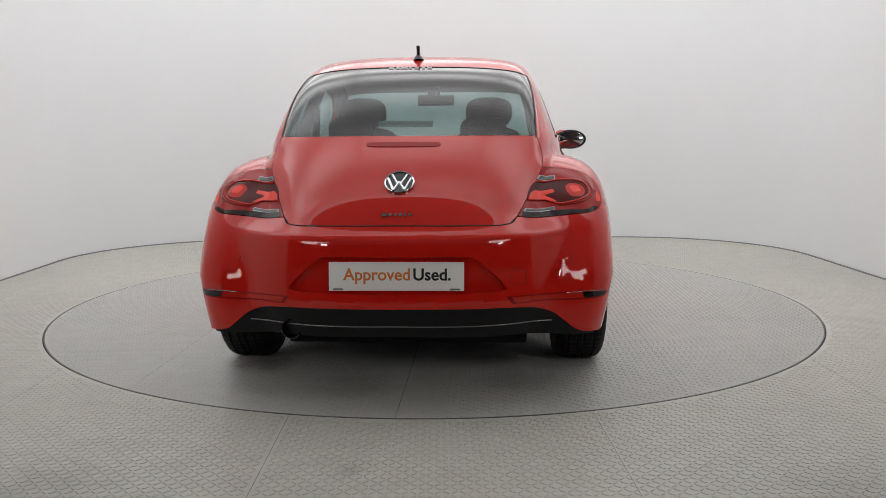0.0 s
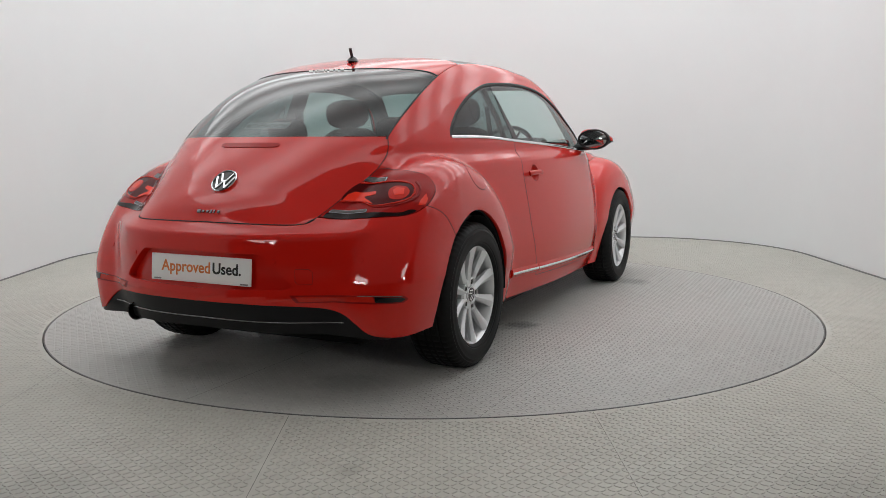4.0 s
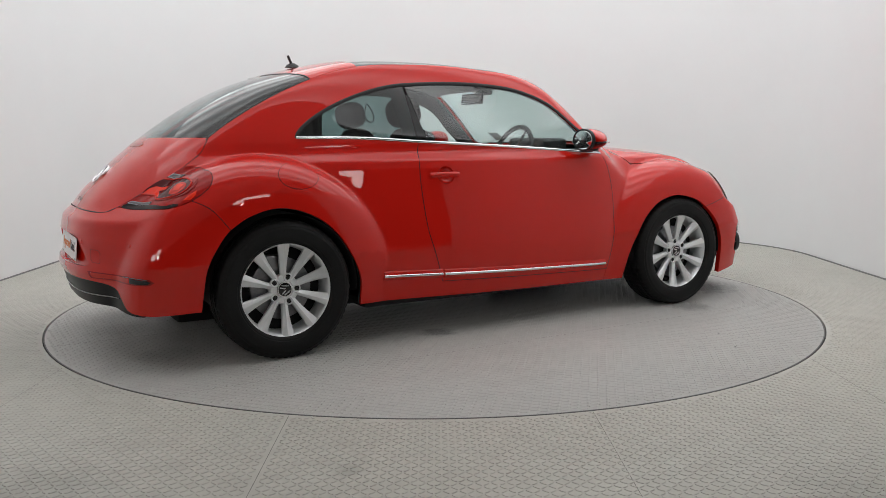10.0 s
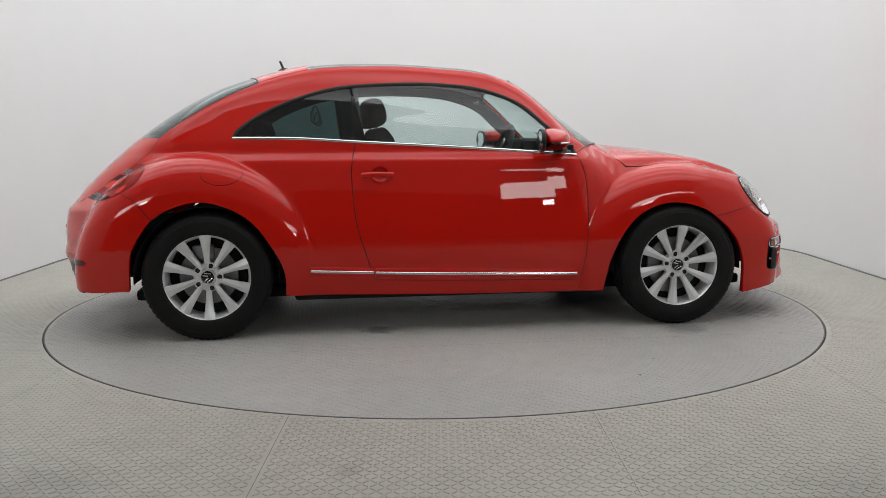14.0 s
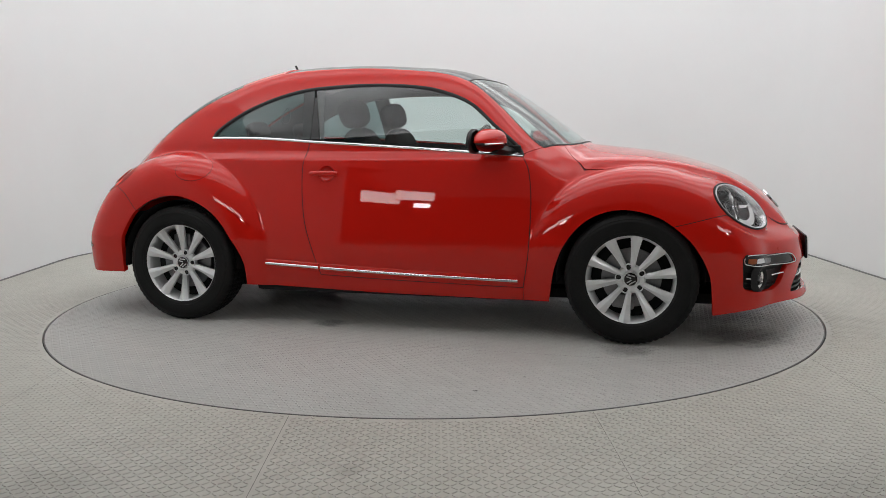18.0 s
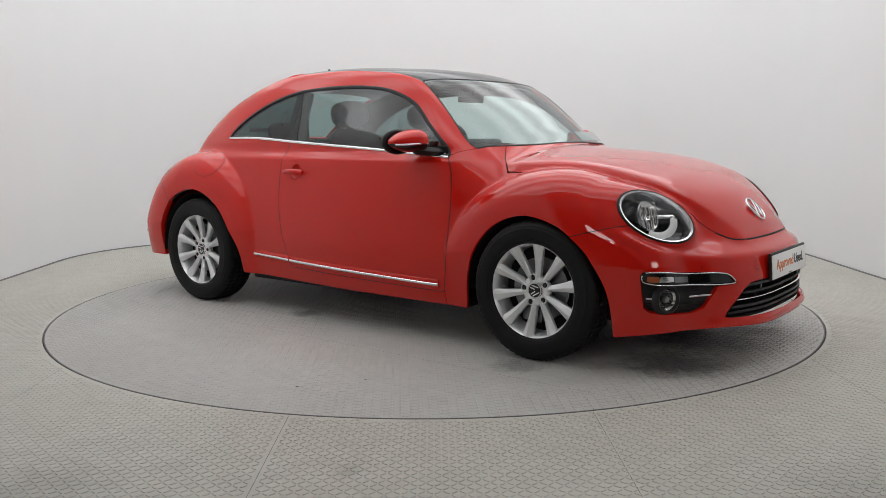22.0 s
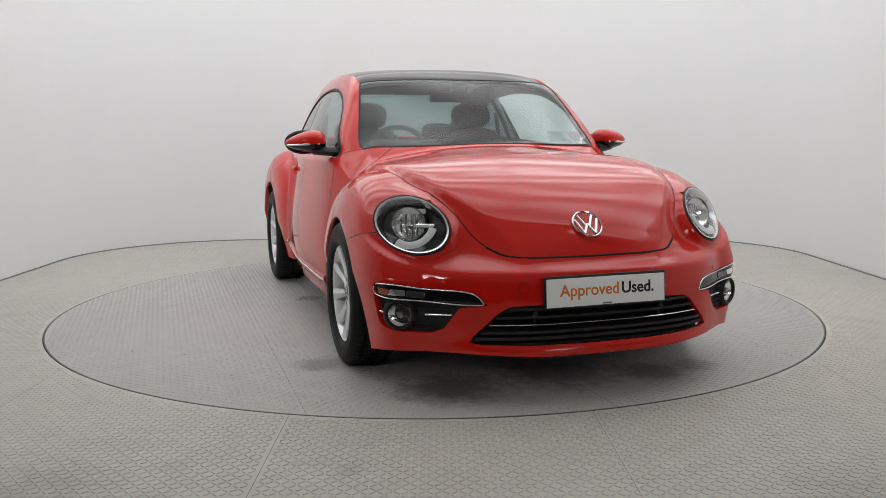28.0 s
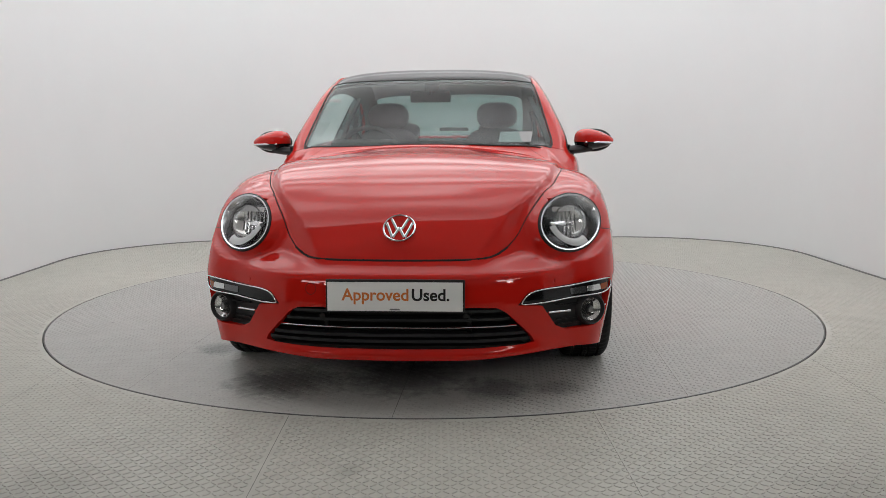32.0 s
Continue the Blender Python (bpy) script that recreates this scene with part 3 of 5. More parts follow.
def treads(name, rule, half, parent=None, turn=0., label="", h=.0024):
    """Raised lozenges of the tread plate, two ways by turns, wherever rule allows."""
    a, b, L, W = .0245, .0285, .0140, .0042
    n, k = int(half / a), int(half / b)
    i, j = np.meshgrid(np.arange(-n, n + 1), np.arange(-k, k + 1), indexing="ij")
    i, j = i.ravel(), j.ravel()
    x, y = i * a + .003, j * b + .004
    c, s = math.cos(radians(turn)), math.sin(radians(turn))
    X, Y = x * c - y * s, x * s + y * c
    keep = rule(X, Y)
    X, Y, odd = X[keep], Y[keep], ((i + j) % 2)[keep]
    shape = np.array([(-L, 0, 0), (-L * .45, -W, 0), (L * .45, -W, 0), (L, 0, 0), (L * .45, W, 0), (-L * .45, W, 0), (-L * .86, 0, h), (-L * .4, -W * .5, h), (L * .4, -W * .5, h), (L * .86, 0, h), (L * .4, W * .5, h), (-L * .4, W * .5, h)])
    ang = np.where(odd == 1, radians(45 + turn), radians(-45 + turn))
    ca, sa = np.cos(ang)[:, None], np.sin(ang)[:, None]
    P = np.stack([X[:, None] + shape[:, 0] * ca - shape[:, 1] * sa, Y[:, None] + shape[:, 0] * sa + shape[:, 1] * ca, np.broadcast_to(shape[:, 2] - .0002, (len(X), 12))], -1).reshape(-1, 3)
    tri = np.array([t for m in range(6) for t in ((m, (m + 1) % 6, 6 + (m + 1) % 6), (m, 6 + (m + 1) % 6, 6 + m))] + [(6, 7, 11), (7, 8, 11), (8, 10, 11), (8, 9, 10)])
    F = (np.arange(len(X))[:, None, None] * 12 + tri).reshape(-1, 3)
    me = bpy.data.meshes.new(name)
    me.vertices.add(len(P))
    me.vertices.foreach_set("co", P.ravel())
    me.loops.add(F.size)
    me.loops.foreach_set("vertex_index", F.ravel())
    me.polygons.add(len(F))
    me.polygons.foreach_set("loop_start", np.arange(0, F.size, 3))
    me.polygons.foreach_set("loop_total", np.full(len(F), 3))
    me.polygons.foreach_set("use_smooth", np.zeros(len(F), bool))
    me.update(calc_edges=True)
    me.materials.append(DISC_PAINT if parent else GREY_FLOOR)
    ob = new(name, me)
    if parent:
        ob.parent = parent
        ob["label"] = label
        ob["kind"] = "stuff"
    else:
        tagged(ob, label, "floor tread", kind="stuff")
    return ob


SEAMS = (-1.72, -.56, .598, 1.755)
near_seam = lambda x: np.min([np.abs(x - s) for s in SEAMS], axis=0) < .006
treads("floor_treads", lambda x, y: (np.hypot(x, y) > DISC + .03) & (np.abs(x) < 3.2) & (y > -3.35) & (y < 3.3) & ~near_seam(x), 3.4, label="raised lozenges of the grey tread plate")
treads("turntable_treads", lambda x, y: (np.hypot(x, y) < DISC - .02) & (np.abs(y - .02) > .012) & (np.abs(x) > .0), 2.3, TABLE, 0, "raised lozenges of the turntable's tread plate", .0019)
GROOVE = plain("plate_joint", (.16, .16, .15), .8)
for x in SEAMS:
    for y0, y1 in ((-3.4, -math.sqrt(max((DISC + .02) ** 2 - x * x, 0))), (math.sqrt(max((DISC + .02) ** 2 - x * x, 0)), 3.1)):
        surface("plate_joint", [(x - 0.0009, y0, .0004), (x + 0.0012, y0, .0004), (x + 0.0012, y1, .0004), (x - 0.0012, y1, .0004)], [(0, 1, 2, 3)], GROOVE, parent=FLOOR)
for y in (-1.14, .02, 1.18):
    w = math.sqrt((DISC - .01) ** 2 - y * y)
    surface("plate_joint", [(-w, y - 0.0012, .0004), (w, y - 0.0012, .0004), (w, y + 0.0012, .0004), (-w, y + 0.0012, .0004)], [(0, 1, 2, 3)], GROOVE, parent=TABLE)
part("turntable_rim", lathe([(DISC - .006, .0006), (DISC + .0005, .0006), (DISC + .0005, -.03), (DISC - .006, -.03)], 192, closed=True), plain("rim_steel", (.16, .16, .155), .5, .5), TABLE)

# ---- the car ----
CAR = tagged(new("car"), "glossy red two-door hatchback with black glass roof on a turntable", "car")
SHIFT = (-.019, .023)
AT = pose(SHIFT[0], SHIFT[1], 0)


def car_part(*args, **kw):
    return part(*args, **kw)


# shut lines, drawn once and shared by the panels that meet there
screen_side = on("top", (.80, -.655), (.76, -.664), (.584, -.622), (.375, -.57))
screen_foot = on("top", (.965, 0), (.945, -.3), (.885, -.52), (.80, -.655))
screen_head = on("top", (.375, -.57), (.418, -.3), (.432, 0))
roof_seam = on("top", (.375, -.57), (.15, -.565), (-.23, -.545), (-.72, -.532), (-1.0, -.548))
glass_head = on("top", (-1.0, -.548), (-1.06, -.29), (-1.088, 0))
glass_side = on("top", (-1.0, -.548), (-1.19, -.562), (-1.36, -.566), (-1.54, -.562))
glass_foot = on("rear", (-.562, 1.047), (-.3, 1.049), (0, 1.049))
hatch_up = on("rear", (-.562, 1.047), (-.580, 1.002), (-.586, .951), (-.582, .914))
hatch_low = on("rear", (-.582, .914), (-.565, .880), (-.535, .834), (-.49, .762), (-.463, .726))
hatch_foot = on("rear", (-.463, .726), (-.452, .711), (-.42, .704), (-.26, .704), (0, .706))
lamp_out = on("near", (-1.66, -.582, .914), (-1.60, -.629, .911), (-1.587, -.711, .902), (-1.576, -.757, .891), (-1.581, -.802, .862), (-1.60, -.826, .828), (-1.639, -.832, .796), (-1.684, -.829, .768))
lamp_low = on("near", (-1.684, -.829, .768), (-1.744, -.808, .744), (-1.791, -.762, .732), (-1.848, -.623, .724), (-1.902, -.525, .723), (-1.934, -.463, .726))
tail_seam = on("near", (-1.684, -.829, .768), (-1.61, -.868, .728), (-1.53, -.89, .632))
arch_aft = on("side", (-1.53, .632), (-1.45, .682), (-1.31, .719), (-1.173, .695), (-1.037, .614), (-.936, .478), (-.878, .35), (-.87, .212))
arch_tail = on("side", (-1.53, .632), (-1.562, .596), (-1.634, .472), (-1.655, .33), (-1.66, .262))
sill_low = on("side", (-.87, .212), (.72, .190))
door_foot = on("side", (-.405, .292), (.722, .262))
door_aft = on("side", (-.405, .292), (-.448, .426), (-.492, .575), (-.514, .774), (-.513, .9), (-.491, 1.019))
door_fore = on("side", (.722, .262), (.748, .42), (.757, .55), (.757, .759), (.735, .888), (.706, .94))
belt_aft = on("side", (-.491, 1.019), (-.80, 1.038), (-1.132, 1.042))
belt_fore = on("side", (-.491, 1.019), (.195, .978), (.475, .958), (.706, .94))
window_arc = on("side", (-1.132, 1.042), (-1.115, 1.072), (-1.017, 1.147), (-.832, 1.236), (-.6, 1.303), (-.38, 1.324), (-.166, 1.329), (.023, 1.321), (.211, 1.294), (.401, 1.222), (.542, 1.106), (.69, .975), (.706, .94))
a_foot = on("near", (.706, -.75, .94), (.80, -.655, .985))
k = int(np.argmin(np.abs(screen_foot[:, 1] + .525)))
hood_back, cowl_end = screen_foot[:k + 1], screen_foot[k:][::-1]
hood_horn = on("top", tuple(hood_back[-1, :2]), (.935, -.60), (.985, -.668), (1.015, -.70))
hood_side = on("top", (1.015, -.70), (1.16, -.705), (1.42, -.668), (1.60, -.625), (1.72, -.576))
hood_tip = on("near", tuple(hood_side[-1]), (1.80, -.533, .745), (1.856, -.485, .677), (1.897, -.453, .632), (1.945, -.421, .599))
hood_nose = on("front", tuple(hood_tip[-1, 1:]), (-.375, .577), (-.285, .569), (0, .566))
nose_seam = on("near", tuple(hood_side[-1]), (1.77, -.62, .725), (1.76, -.75, .665), (1.68, -.85, .652), (1.47, -.9, .60))
arch_fore = on("side", (1.47, .598), (1.397, .642), (1.226, .678), (1.075, .637), (.965, .538), (.893, .389), (.855, .190))
arch_nose = on("side", (1.47, .598), (1.556, .52), (1.638, .376), (1.660, .24), (1.664, .160))
wing_foot = on("side", (.855, .190), (.72, .190))
wing_stub = on("side", (.72, .190), (.722, .262))
nose_foot = on("near", (1.664, -.823, .160), (1.825, -.80, .186), (1.90, -.75, .196), (2.0, -.66, .2), (2.11, -.43, .2), (2.15, -.2, .2), (2.155, 0, .2))
nose_mid = on("front", (0, float(nose_foot[-1, 2])), (0, .566))
tail_foot = on("near", (-1.66, -.86, .258), (-1.78, -.845, .256), (-1.90, -.775, .262), (-1.965, -.705, .278), (-1.985, -.655, .318), (-2.01, -.60, .358), (-2.06, -.45, .386), (-2.1, -.25, .396), (-2.11, 0, .398))
tail_mid = on("rear", (0, .398), (0, .706))
lamp_ring = np.array([(-LAMP[1] + LAMP[3] * math.cos(a), LAMP[2] + LAMP[4] * math.sin(a)) for a in np.linspace(0, 2 * math.pi, 72, endpoint=False)])
lamp_ring = cast(np.stack([np.full(72, 3.0), *lamp_ring.T], -1), (-1, 0, 0), 0, 2.6, 300)[0]
grille_hole = on("front", (.1, .393), (-.30, .393), (-.39, .388), (-.43, .365), (-.53, .262), (-.535, .248), (-.50, .243), (-.3, .240), (.1, .238), straight=True)
fog_hole = on("near", (1.815, -.852, .468), (1.94, -.69, .456), (2.03, -.545, .447), (2.055, -.503, .435), (2.075, -.467, .395), (2.02, -.56, .384),
              (1.99, -.62, .298), (1.965, -.673, .276), (1.90, -.79, .276), (1.835, -.857, .283), (1.815, -.868, .30), (1.80, -.866, .45), (1.815, -.852, .468), straight=True)
plate_hole = on("rear", (.1, .590), (-.285, .590), (-.305, .583), (-.42, .478), (-.425, .462), (-.39, .454), (.1, .446), straight=True)

R_ = lambda l: l[::-1]
hood = part("hood", panel([hood_back, hood_horn, hood_side, hood_tip, hood_nose], (.5, 0, .86), .013, gap=.003, whole=True), RED, CAR)
sunroof_back = on("top", (-.735, -.53), (-.745, -.3), (-.75, 0))
k = int(np.argmin(np.abs(roof_seam[:, 0] + .735)))
seam_fore, seam_back = roof_seam[:k + 1], roof_seam[k:]
sunroof_back[0] = roof_seam[k]
part("roof_panel", panel([R_(sunroof_back), seam_back, glass_head], (-.1, 0, 1), .014, whole=True), RED, CAR)
part("glass_roof", panel([screen_head, on("top", (.432, 0), (-.75, 0)), R_(sunroof_back), R_(seam_fore)], (.02, 0, 1), .014, offset=-.010, whole=True), ROOF_GLASS, CAR, "black panoramic glass roof")
part("windscreen", panel([screen_foot, screen_side, screen_head], (.75, 0, .65), .014, offset=-.002, whole=True, hem=.004), SCREEN, CAR)
part("rear_window", panel([R_(glass_head), glass_side, glass_foot], (-.55, 0, .8), .014, offset=-.002, whole=True, hem=.004), TINTED, CAR)
part("tailgate", panel([glass_foot, R_(hatch_foot), R_(hatch_low), R_(hatch_up)], (-.8, 0, .6), .013, whole=True), RED, CAR)
both("side_panel", panel([screen_side, roof_seam, glass_side, hatch_up, lamp_out, tail_seam, arch_aft, sill_low, wing_stub, R_(door_foot), door_aft, belt_aft, window_arc, a_foot], (-.05, -.78, .62), .013), RED, CAR)
both("front_wing", panel([door_fore, a_foot, cowl_end, hood_horn, hood_side, nose_seam, arch_fore, wing_foot, wing_stub], (.3, -.75, .58), .012, holes=[lamp_ring]), RED, CAR)
cup_ring = on("side", *[(-.368 + .046 * math.cos(a), .845 + .044 * math.sin(a)) for a in np.linspace(0, 2 * math.pi, 41)])[:-1]
door_r, door_l = both("door", panel([door_fore, R_(belt_fore), R_(door_aft), door_foot], (0, -1, .12), .016, holes=[cup_ring]), RED, CAR)
part("front_bumper", panel([R_(hood_nose), R_(hood_tip), nose_seam, arch_nose, nose_foot, nose_mid], (.80, -.58, .15), .012, holes=[lamp_ring, grille_hole, fog_hole], whole=True, hem=.03), RED, CAR)
part("rear_bumper", panel([R_(hatch_foot), R_(lamp_low), tail_seam, arch_tail, tail_foot, tail_mid], (-.80, -.58, .15), .012, holes=[plate_hole], whole=True, hem=.036), RED, CAR)
tail_r, tail_l = both("tail_lamp", panel([hatch_low, R_(lamp_low), R_(lamp_out)], (-.75, -.6, .3), .008, offset=.001), RED_LENS, CAR, "smoked red tail lamp lens")
k = int(np.argmin(np.abs(window_arc[:, 0] + .509)))
arc_aft, arc_fore = window_arc[:k + 1], window_arc[k:]
post_aft = on("side", (-.509, float(arc_fore[0, 2])), (-.492, 1.019))
post_fore = on("side", (-.505, float(arc_fore[1, 2])), (-.43, 1.0155))
j = int(np.argmin(np.abs(belt_fore[:, 0] + .43)))
both("quarter_window", panel([belt_aft, arc_aft, post_aft], (0, -.9, .42), .014, offset=-.004, hem=.004), TINT_DARK, CAR, "dark tinted rear side window")
both("window_post", panel([post_aft, belt_fore[:j + 1], R_(post_fore)], (0, -.9, .42), .012, offset=-.003, hem=.004), GLOSS_BLACK, CAR, "gloss black window post")
both("door_window", panel([arc_fore, R_(belt_fore[j:]), R_(post_fore)], (0, -.9, .42), .014, offset=-.004, hem=.004), CLEAR, CAR)

# ---- trim, lamps, wheels and other outer parts ----
def lifted(line, by):
    """A line on the skin moved out by a distance, and the ways out."""
    n, _ = slope(line)
    return line + n * by, n


def strip(name, line, w, h, material, parent, by=.002, label="", sides=True, other=None, every=2):
    """A bar laid along a line of the skin: w across it, h proud of it."""
    P, n = lifted(line[::every] if (len(line) - 1) % every == 0 else np.vstack([line[::every], line[-1:]]), by)
    a = part(name, sweep(P.tolist(), w, h, up=[tuple(v) for v in n]), material, parent, label)
    if sides:
        part(name, flipped(sweep(P.tolist(), w, h, up=[tuple(v) for v in n])), material, other or parent, label)
    return a


def two(name, make, material, parent, label="", other=None):
    a = part(name, make(), material, parent, label)
    return a, part(name, flipped(make()), material, other or parent, label)


strip("chrome_belt_strip", belt_fore, .014, .007, CHROME, door_r, .003, "bright chrome strip under the window", other=door_l)
strip("chrome_belt_strip", belt_aft, .014, .007, CHROME, CAR, .003, "bright chrome strip under the rear side window")
strip("window_seal", window_arc, .020, .006, SEAL, CAR, -.001, "black rubber window seal")
strip("screen_seal", np.vstack([screen_side, screen_head[1:]]), .010, .004, SEAL, CAR, -.001, "black rubber windscreen seal")
strip("rear_glass_seal", np.vstack([R_(glass_head), glass_side[1:]]), .009, .004, SEAL, CAR, -.001, "black rubber seal of the rear window")
side_rub = on("side", (-.40, .333), (.1, .318), (.695, .300))
side_rub_aft = on("side", (-.742, .345), (-.412, .334))
strip("rub_moulding", side_rub, .046, .022, RED, door_r, .0, other=door_l)
strip("chrome_rub_strip", side_rub, .014, .010, CHROME, door_r, .010, "bright chrome strip on the door's foot", other=door_l)
strip("rub_moulding", side_rub_aft, .046, .022, RED, CAR, .0)
strip("chrome_rub_strip", side_rub_aft, .014, .010, CHROME, CAR, .010, "bright chrome strip on the side panel's foot")


def handle(dx=0):
    P, n = lifted(on("side", (-.462, .843), (-.40, .846), (-.33, .846), (-.285, .843)), .020)
    P[:2] -= n[:2] * .008
    P[-2:] -= n[-2:] * .008
    return sweep(P[::2].tolist(), .026, .016, up=[tuple(v) for v in n[::2]])


a, b = two("door_handle", handle, RED, door_r, other=door_l)

def handle_cup():
    c = cup_ring.mean(0)
    n = slope(snap(c[None]))[0][0]
    rows = [cup_ring + n * .0005, c + (cup_ring - c) * .97 - n * .004, c + (cup_ring - c) * .80 - n * .015, c + (cup_ring - c) * .45 - n * .022, c + (cup_ring - c) * .02 - n * .024]
    bm = bmesh.new()
    V = [[bm.verts.new(p) for p in r] for r in rows]
    for a, b in zip(V, V[1:]):
        for i in range(len(a)):
            j = (i + 1) % len(a)
            bm.faces.new((a[i], a[j], b[j], b[i]))
    for f in bm.faces:
        f.normal_update()
        if f.normal.dot(Vector(n)) < 0:
            f.normal_flip()
    return smooth(bm, 60)


two("handle_cup", handle_cup, RED, door_r, other=door_l)
for line in (door_aft, door_fore):
    strip("shut_line", line, .0062, .004, DARK, CAR, -.0012)
beyond = np.hypot((np.abs(nose_seam[:, 1]) - LAMP[1]) / LAMP[3], (nose_seam[:, 2] - LAMP[2]) / LAMP[4]) > 1.04
inner = int(np.argmin(beyond)) if not beyond.all() else len(beyond)
outer = len(beyond) - int(np.argmin(beyond[::-1]))
for line in (nose_seam[:inner], nose_seam[outer:]) if inner < outer else (nose_seam,):
    if len(line) > 3:
        strip("shut_line", line, .0050, .004, DARK, CAR, -.0014)
for line in (door_foot, tail_seam, hatch_up, hatch_low, lamp_out):
    strip("shut_line", line, .0050, .004, DARK, CAR, -.0014)
# Wider here: the shade under the tailgate's edge is drawn in black with the gap.
strip("shut_line", hatch_foot, .008, .006, DARK, CAR, -.0018)
strip("cowl_seal", screen_foot, .012, .006, SEAL, CAR, .0, "black rubber seal along the windscreen foot")
flap = [(-1.18 + .104 * math.cos(t), .866 + .062 * math.sin(t)) for t in np.linspace(0, 2 * math.pi, 49)]
ring = on("side", *flap)
part("fuel_flap", panel([ring[:-1]], (0, -.85, .5), .010, gap=.001, offset=.0015, hem=.003), RED, CAR, "round fuel filler flap")
strip("flap_gap", ring, .004, .003, DARK, CAR, -.0003, sides=False)
strip("wing_fold", np.vstack([hood_horn, hood_side[1:], hood_tip[1:]]), .0045, .004, DARK, CAR, -.0028)
strip("nose_gap", hood_nose, .013, .006, DARK, CAR, -.002)


def disc_on(view, a, b, r, out=.0):
    """The pose of a round thing laid on the skin: z points out of it, y up."""
    p, n = skin_at(view, a, b)
    n = Vector(n)
    right = Vector((0, 0, 1)).cross(n).normalized()
    up = n.cross(right)
    return Matrix.Translation(Vector(p) + n * out) @ Matrix((right, up, n)).transposed().to_4x4()


def badge(m, r, parent, ground):
    base = part("badge", lathe([(0, .002), (r * .9, .002), (r * .9, -.004)], 40, m), ground, parent, "round emblem with a chrome rim")
    part("badge_rim", lathe([(r * .88, .001), (r * .9, .006), (r * .95, .008), (r, .005), (r, -.003), (r * .88, -.003)], 48, m, closed=True), CHROME, base, "chrome rim")
    for pts in (((-.50, .66), (-.14, -.10)), ((.50, .66), (.14, -.10)), ((-.78, .36), (-.36, -.70), (0, .02)), ((.78, .36), (.36, -.70), (0, .02))):
        for (a, b), (c, d) in zip(pts, pts[1:]):
            line = [m @ Vector((a * r, b * r, .004)), m @ Vector((c * r, d * r, .004))]
            part("emblem_bar", sweep(line, r * .17, .005, up=tuple(m.to_3x3() @ Vector((0, 0, 1)))), CHROME, base)


badge(disc_on("front", 0, .682, .07, .003), .066, CAR, RED)
badge(disc_on("rear", 0, .862, .07, .003), .060, CAR, GLOSS_BLACK)
m = disc_on("rear", 0, .745, .03, .002)
for i in range(6):
    w = (.024, .016, .016, .012, .010, .016)[i]
    x = (-.062, -.036, -.014, .007, .024, .043)[i]
    part("name_bar", box(w * .8, .016 if i in (0, 3, 4) else .011, .004, m @ pose(x + w / 2, 0, 0), .001), DARK_CHROME, CAR, "dark chrome mark on the tailgate")
part("high_brake_lamp", panel([on("rear", *[(.155 * (abs(math.cos(t)) ** .25) * (1 if math.cos(t) >= 0 else -1), 1.012 + .009 * (abs(math.sin(t)) ** .6) * (1 if math.sin(t) >= 0 else -1))
      for t in np.linspace(0, 2 * math.pi, 61)])[:-1]], (-.75, 0, .65), .006, gap=0, offset=.003, hem=.004), RED_LENS, CAR, "red high-level brake lamp")


# head lamps
SATIN = plain("satin_chrome", (.80, .81, .83), .24, 1.0)
LAMP_BOWL = plain("lamp_bowl_metal", (.06, .06, .063), .12, 1.0, grain=.35, scale=70)
LIGHT_GUIDE = plain('light_guide', (.75, .76, .77), .25)
def loft(rings, material, name, parent, mirror=False, cap=False, label=""):
    bm = bmesh.new()
    V = [[bm.verts.new(p) for p in r] for r in rings]
    n = len(V[0])
    for a, b in zip(V, V[1:]):
        for i in range(n):
            bm.faces.new((a[i], a[(i + 1) % n], b[(i + 1) % n], b[i]))
    if cap:
        bm.faces.new(V[-1])
    bmesh.ops.recalc_face_normals(bm, faces=bm.faces)
    if mirror:
        bmesh.ops.transform(bm, matrix=Matrix.Diagonal((1, -1, 1, 1)), verts=bm.verts)
    return part(name, smooth(bm, 40), material, parent, label)


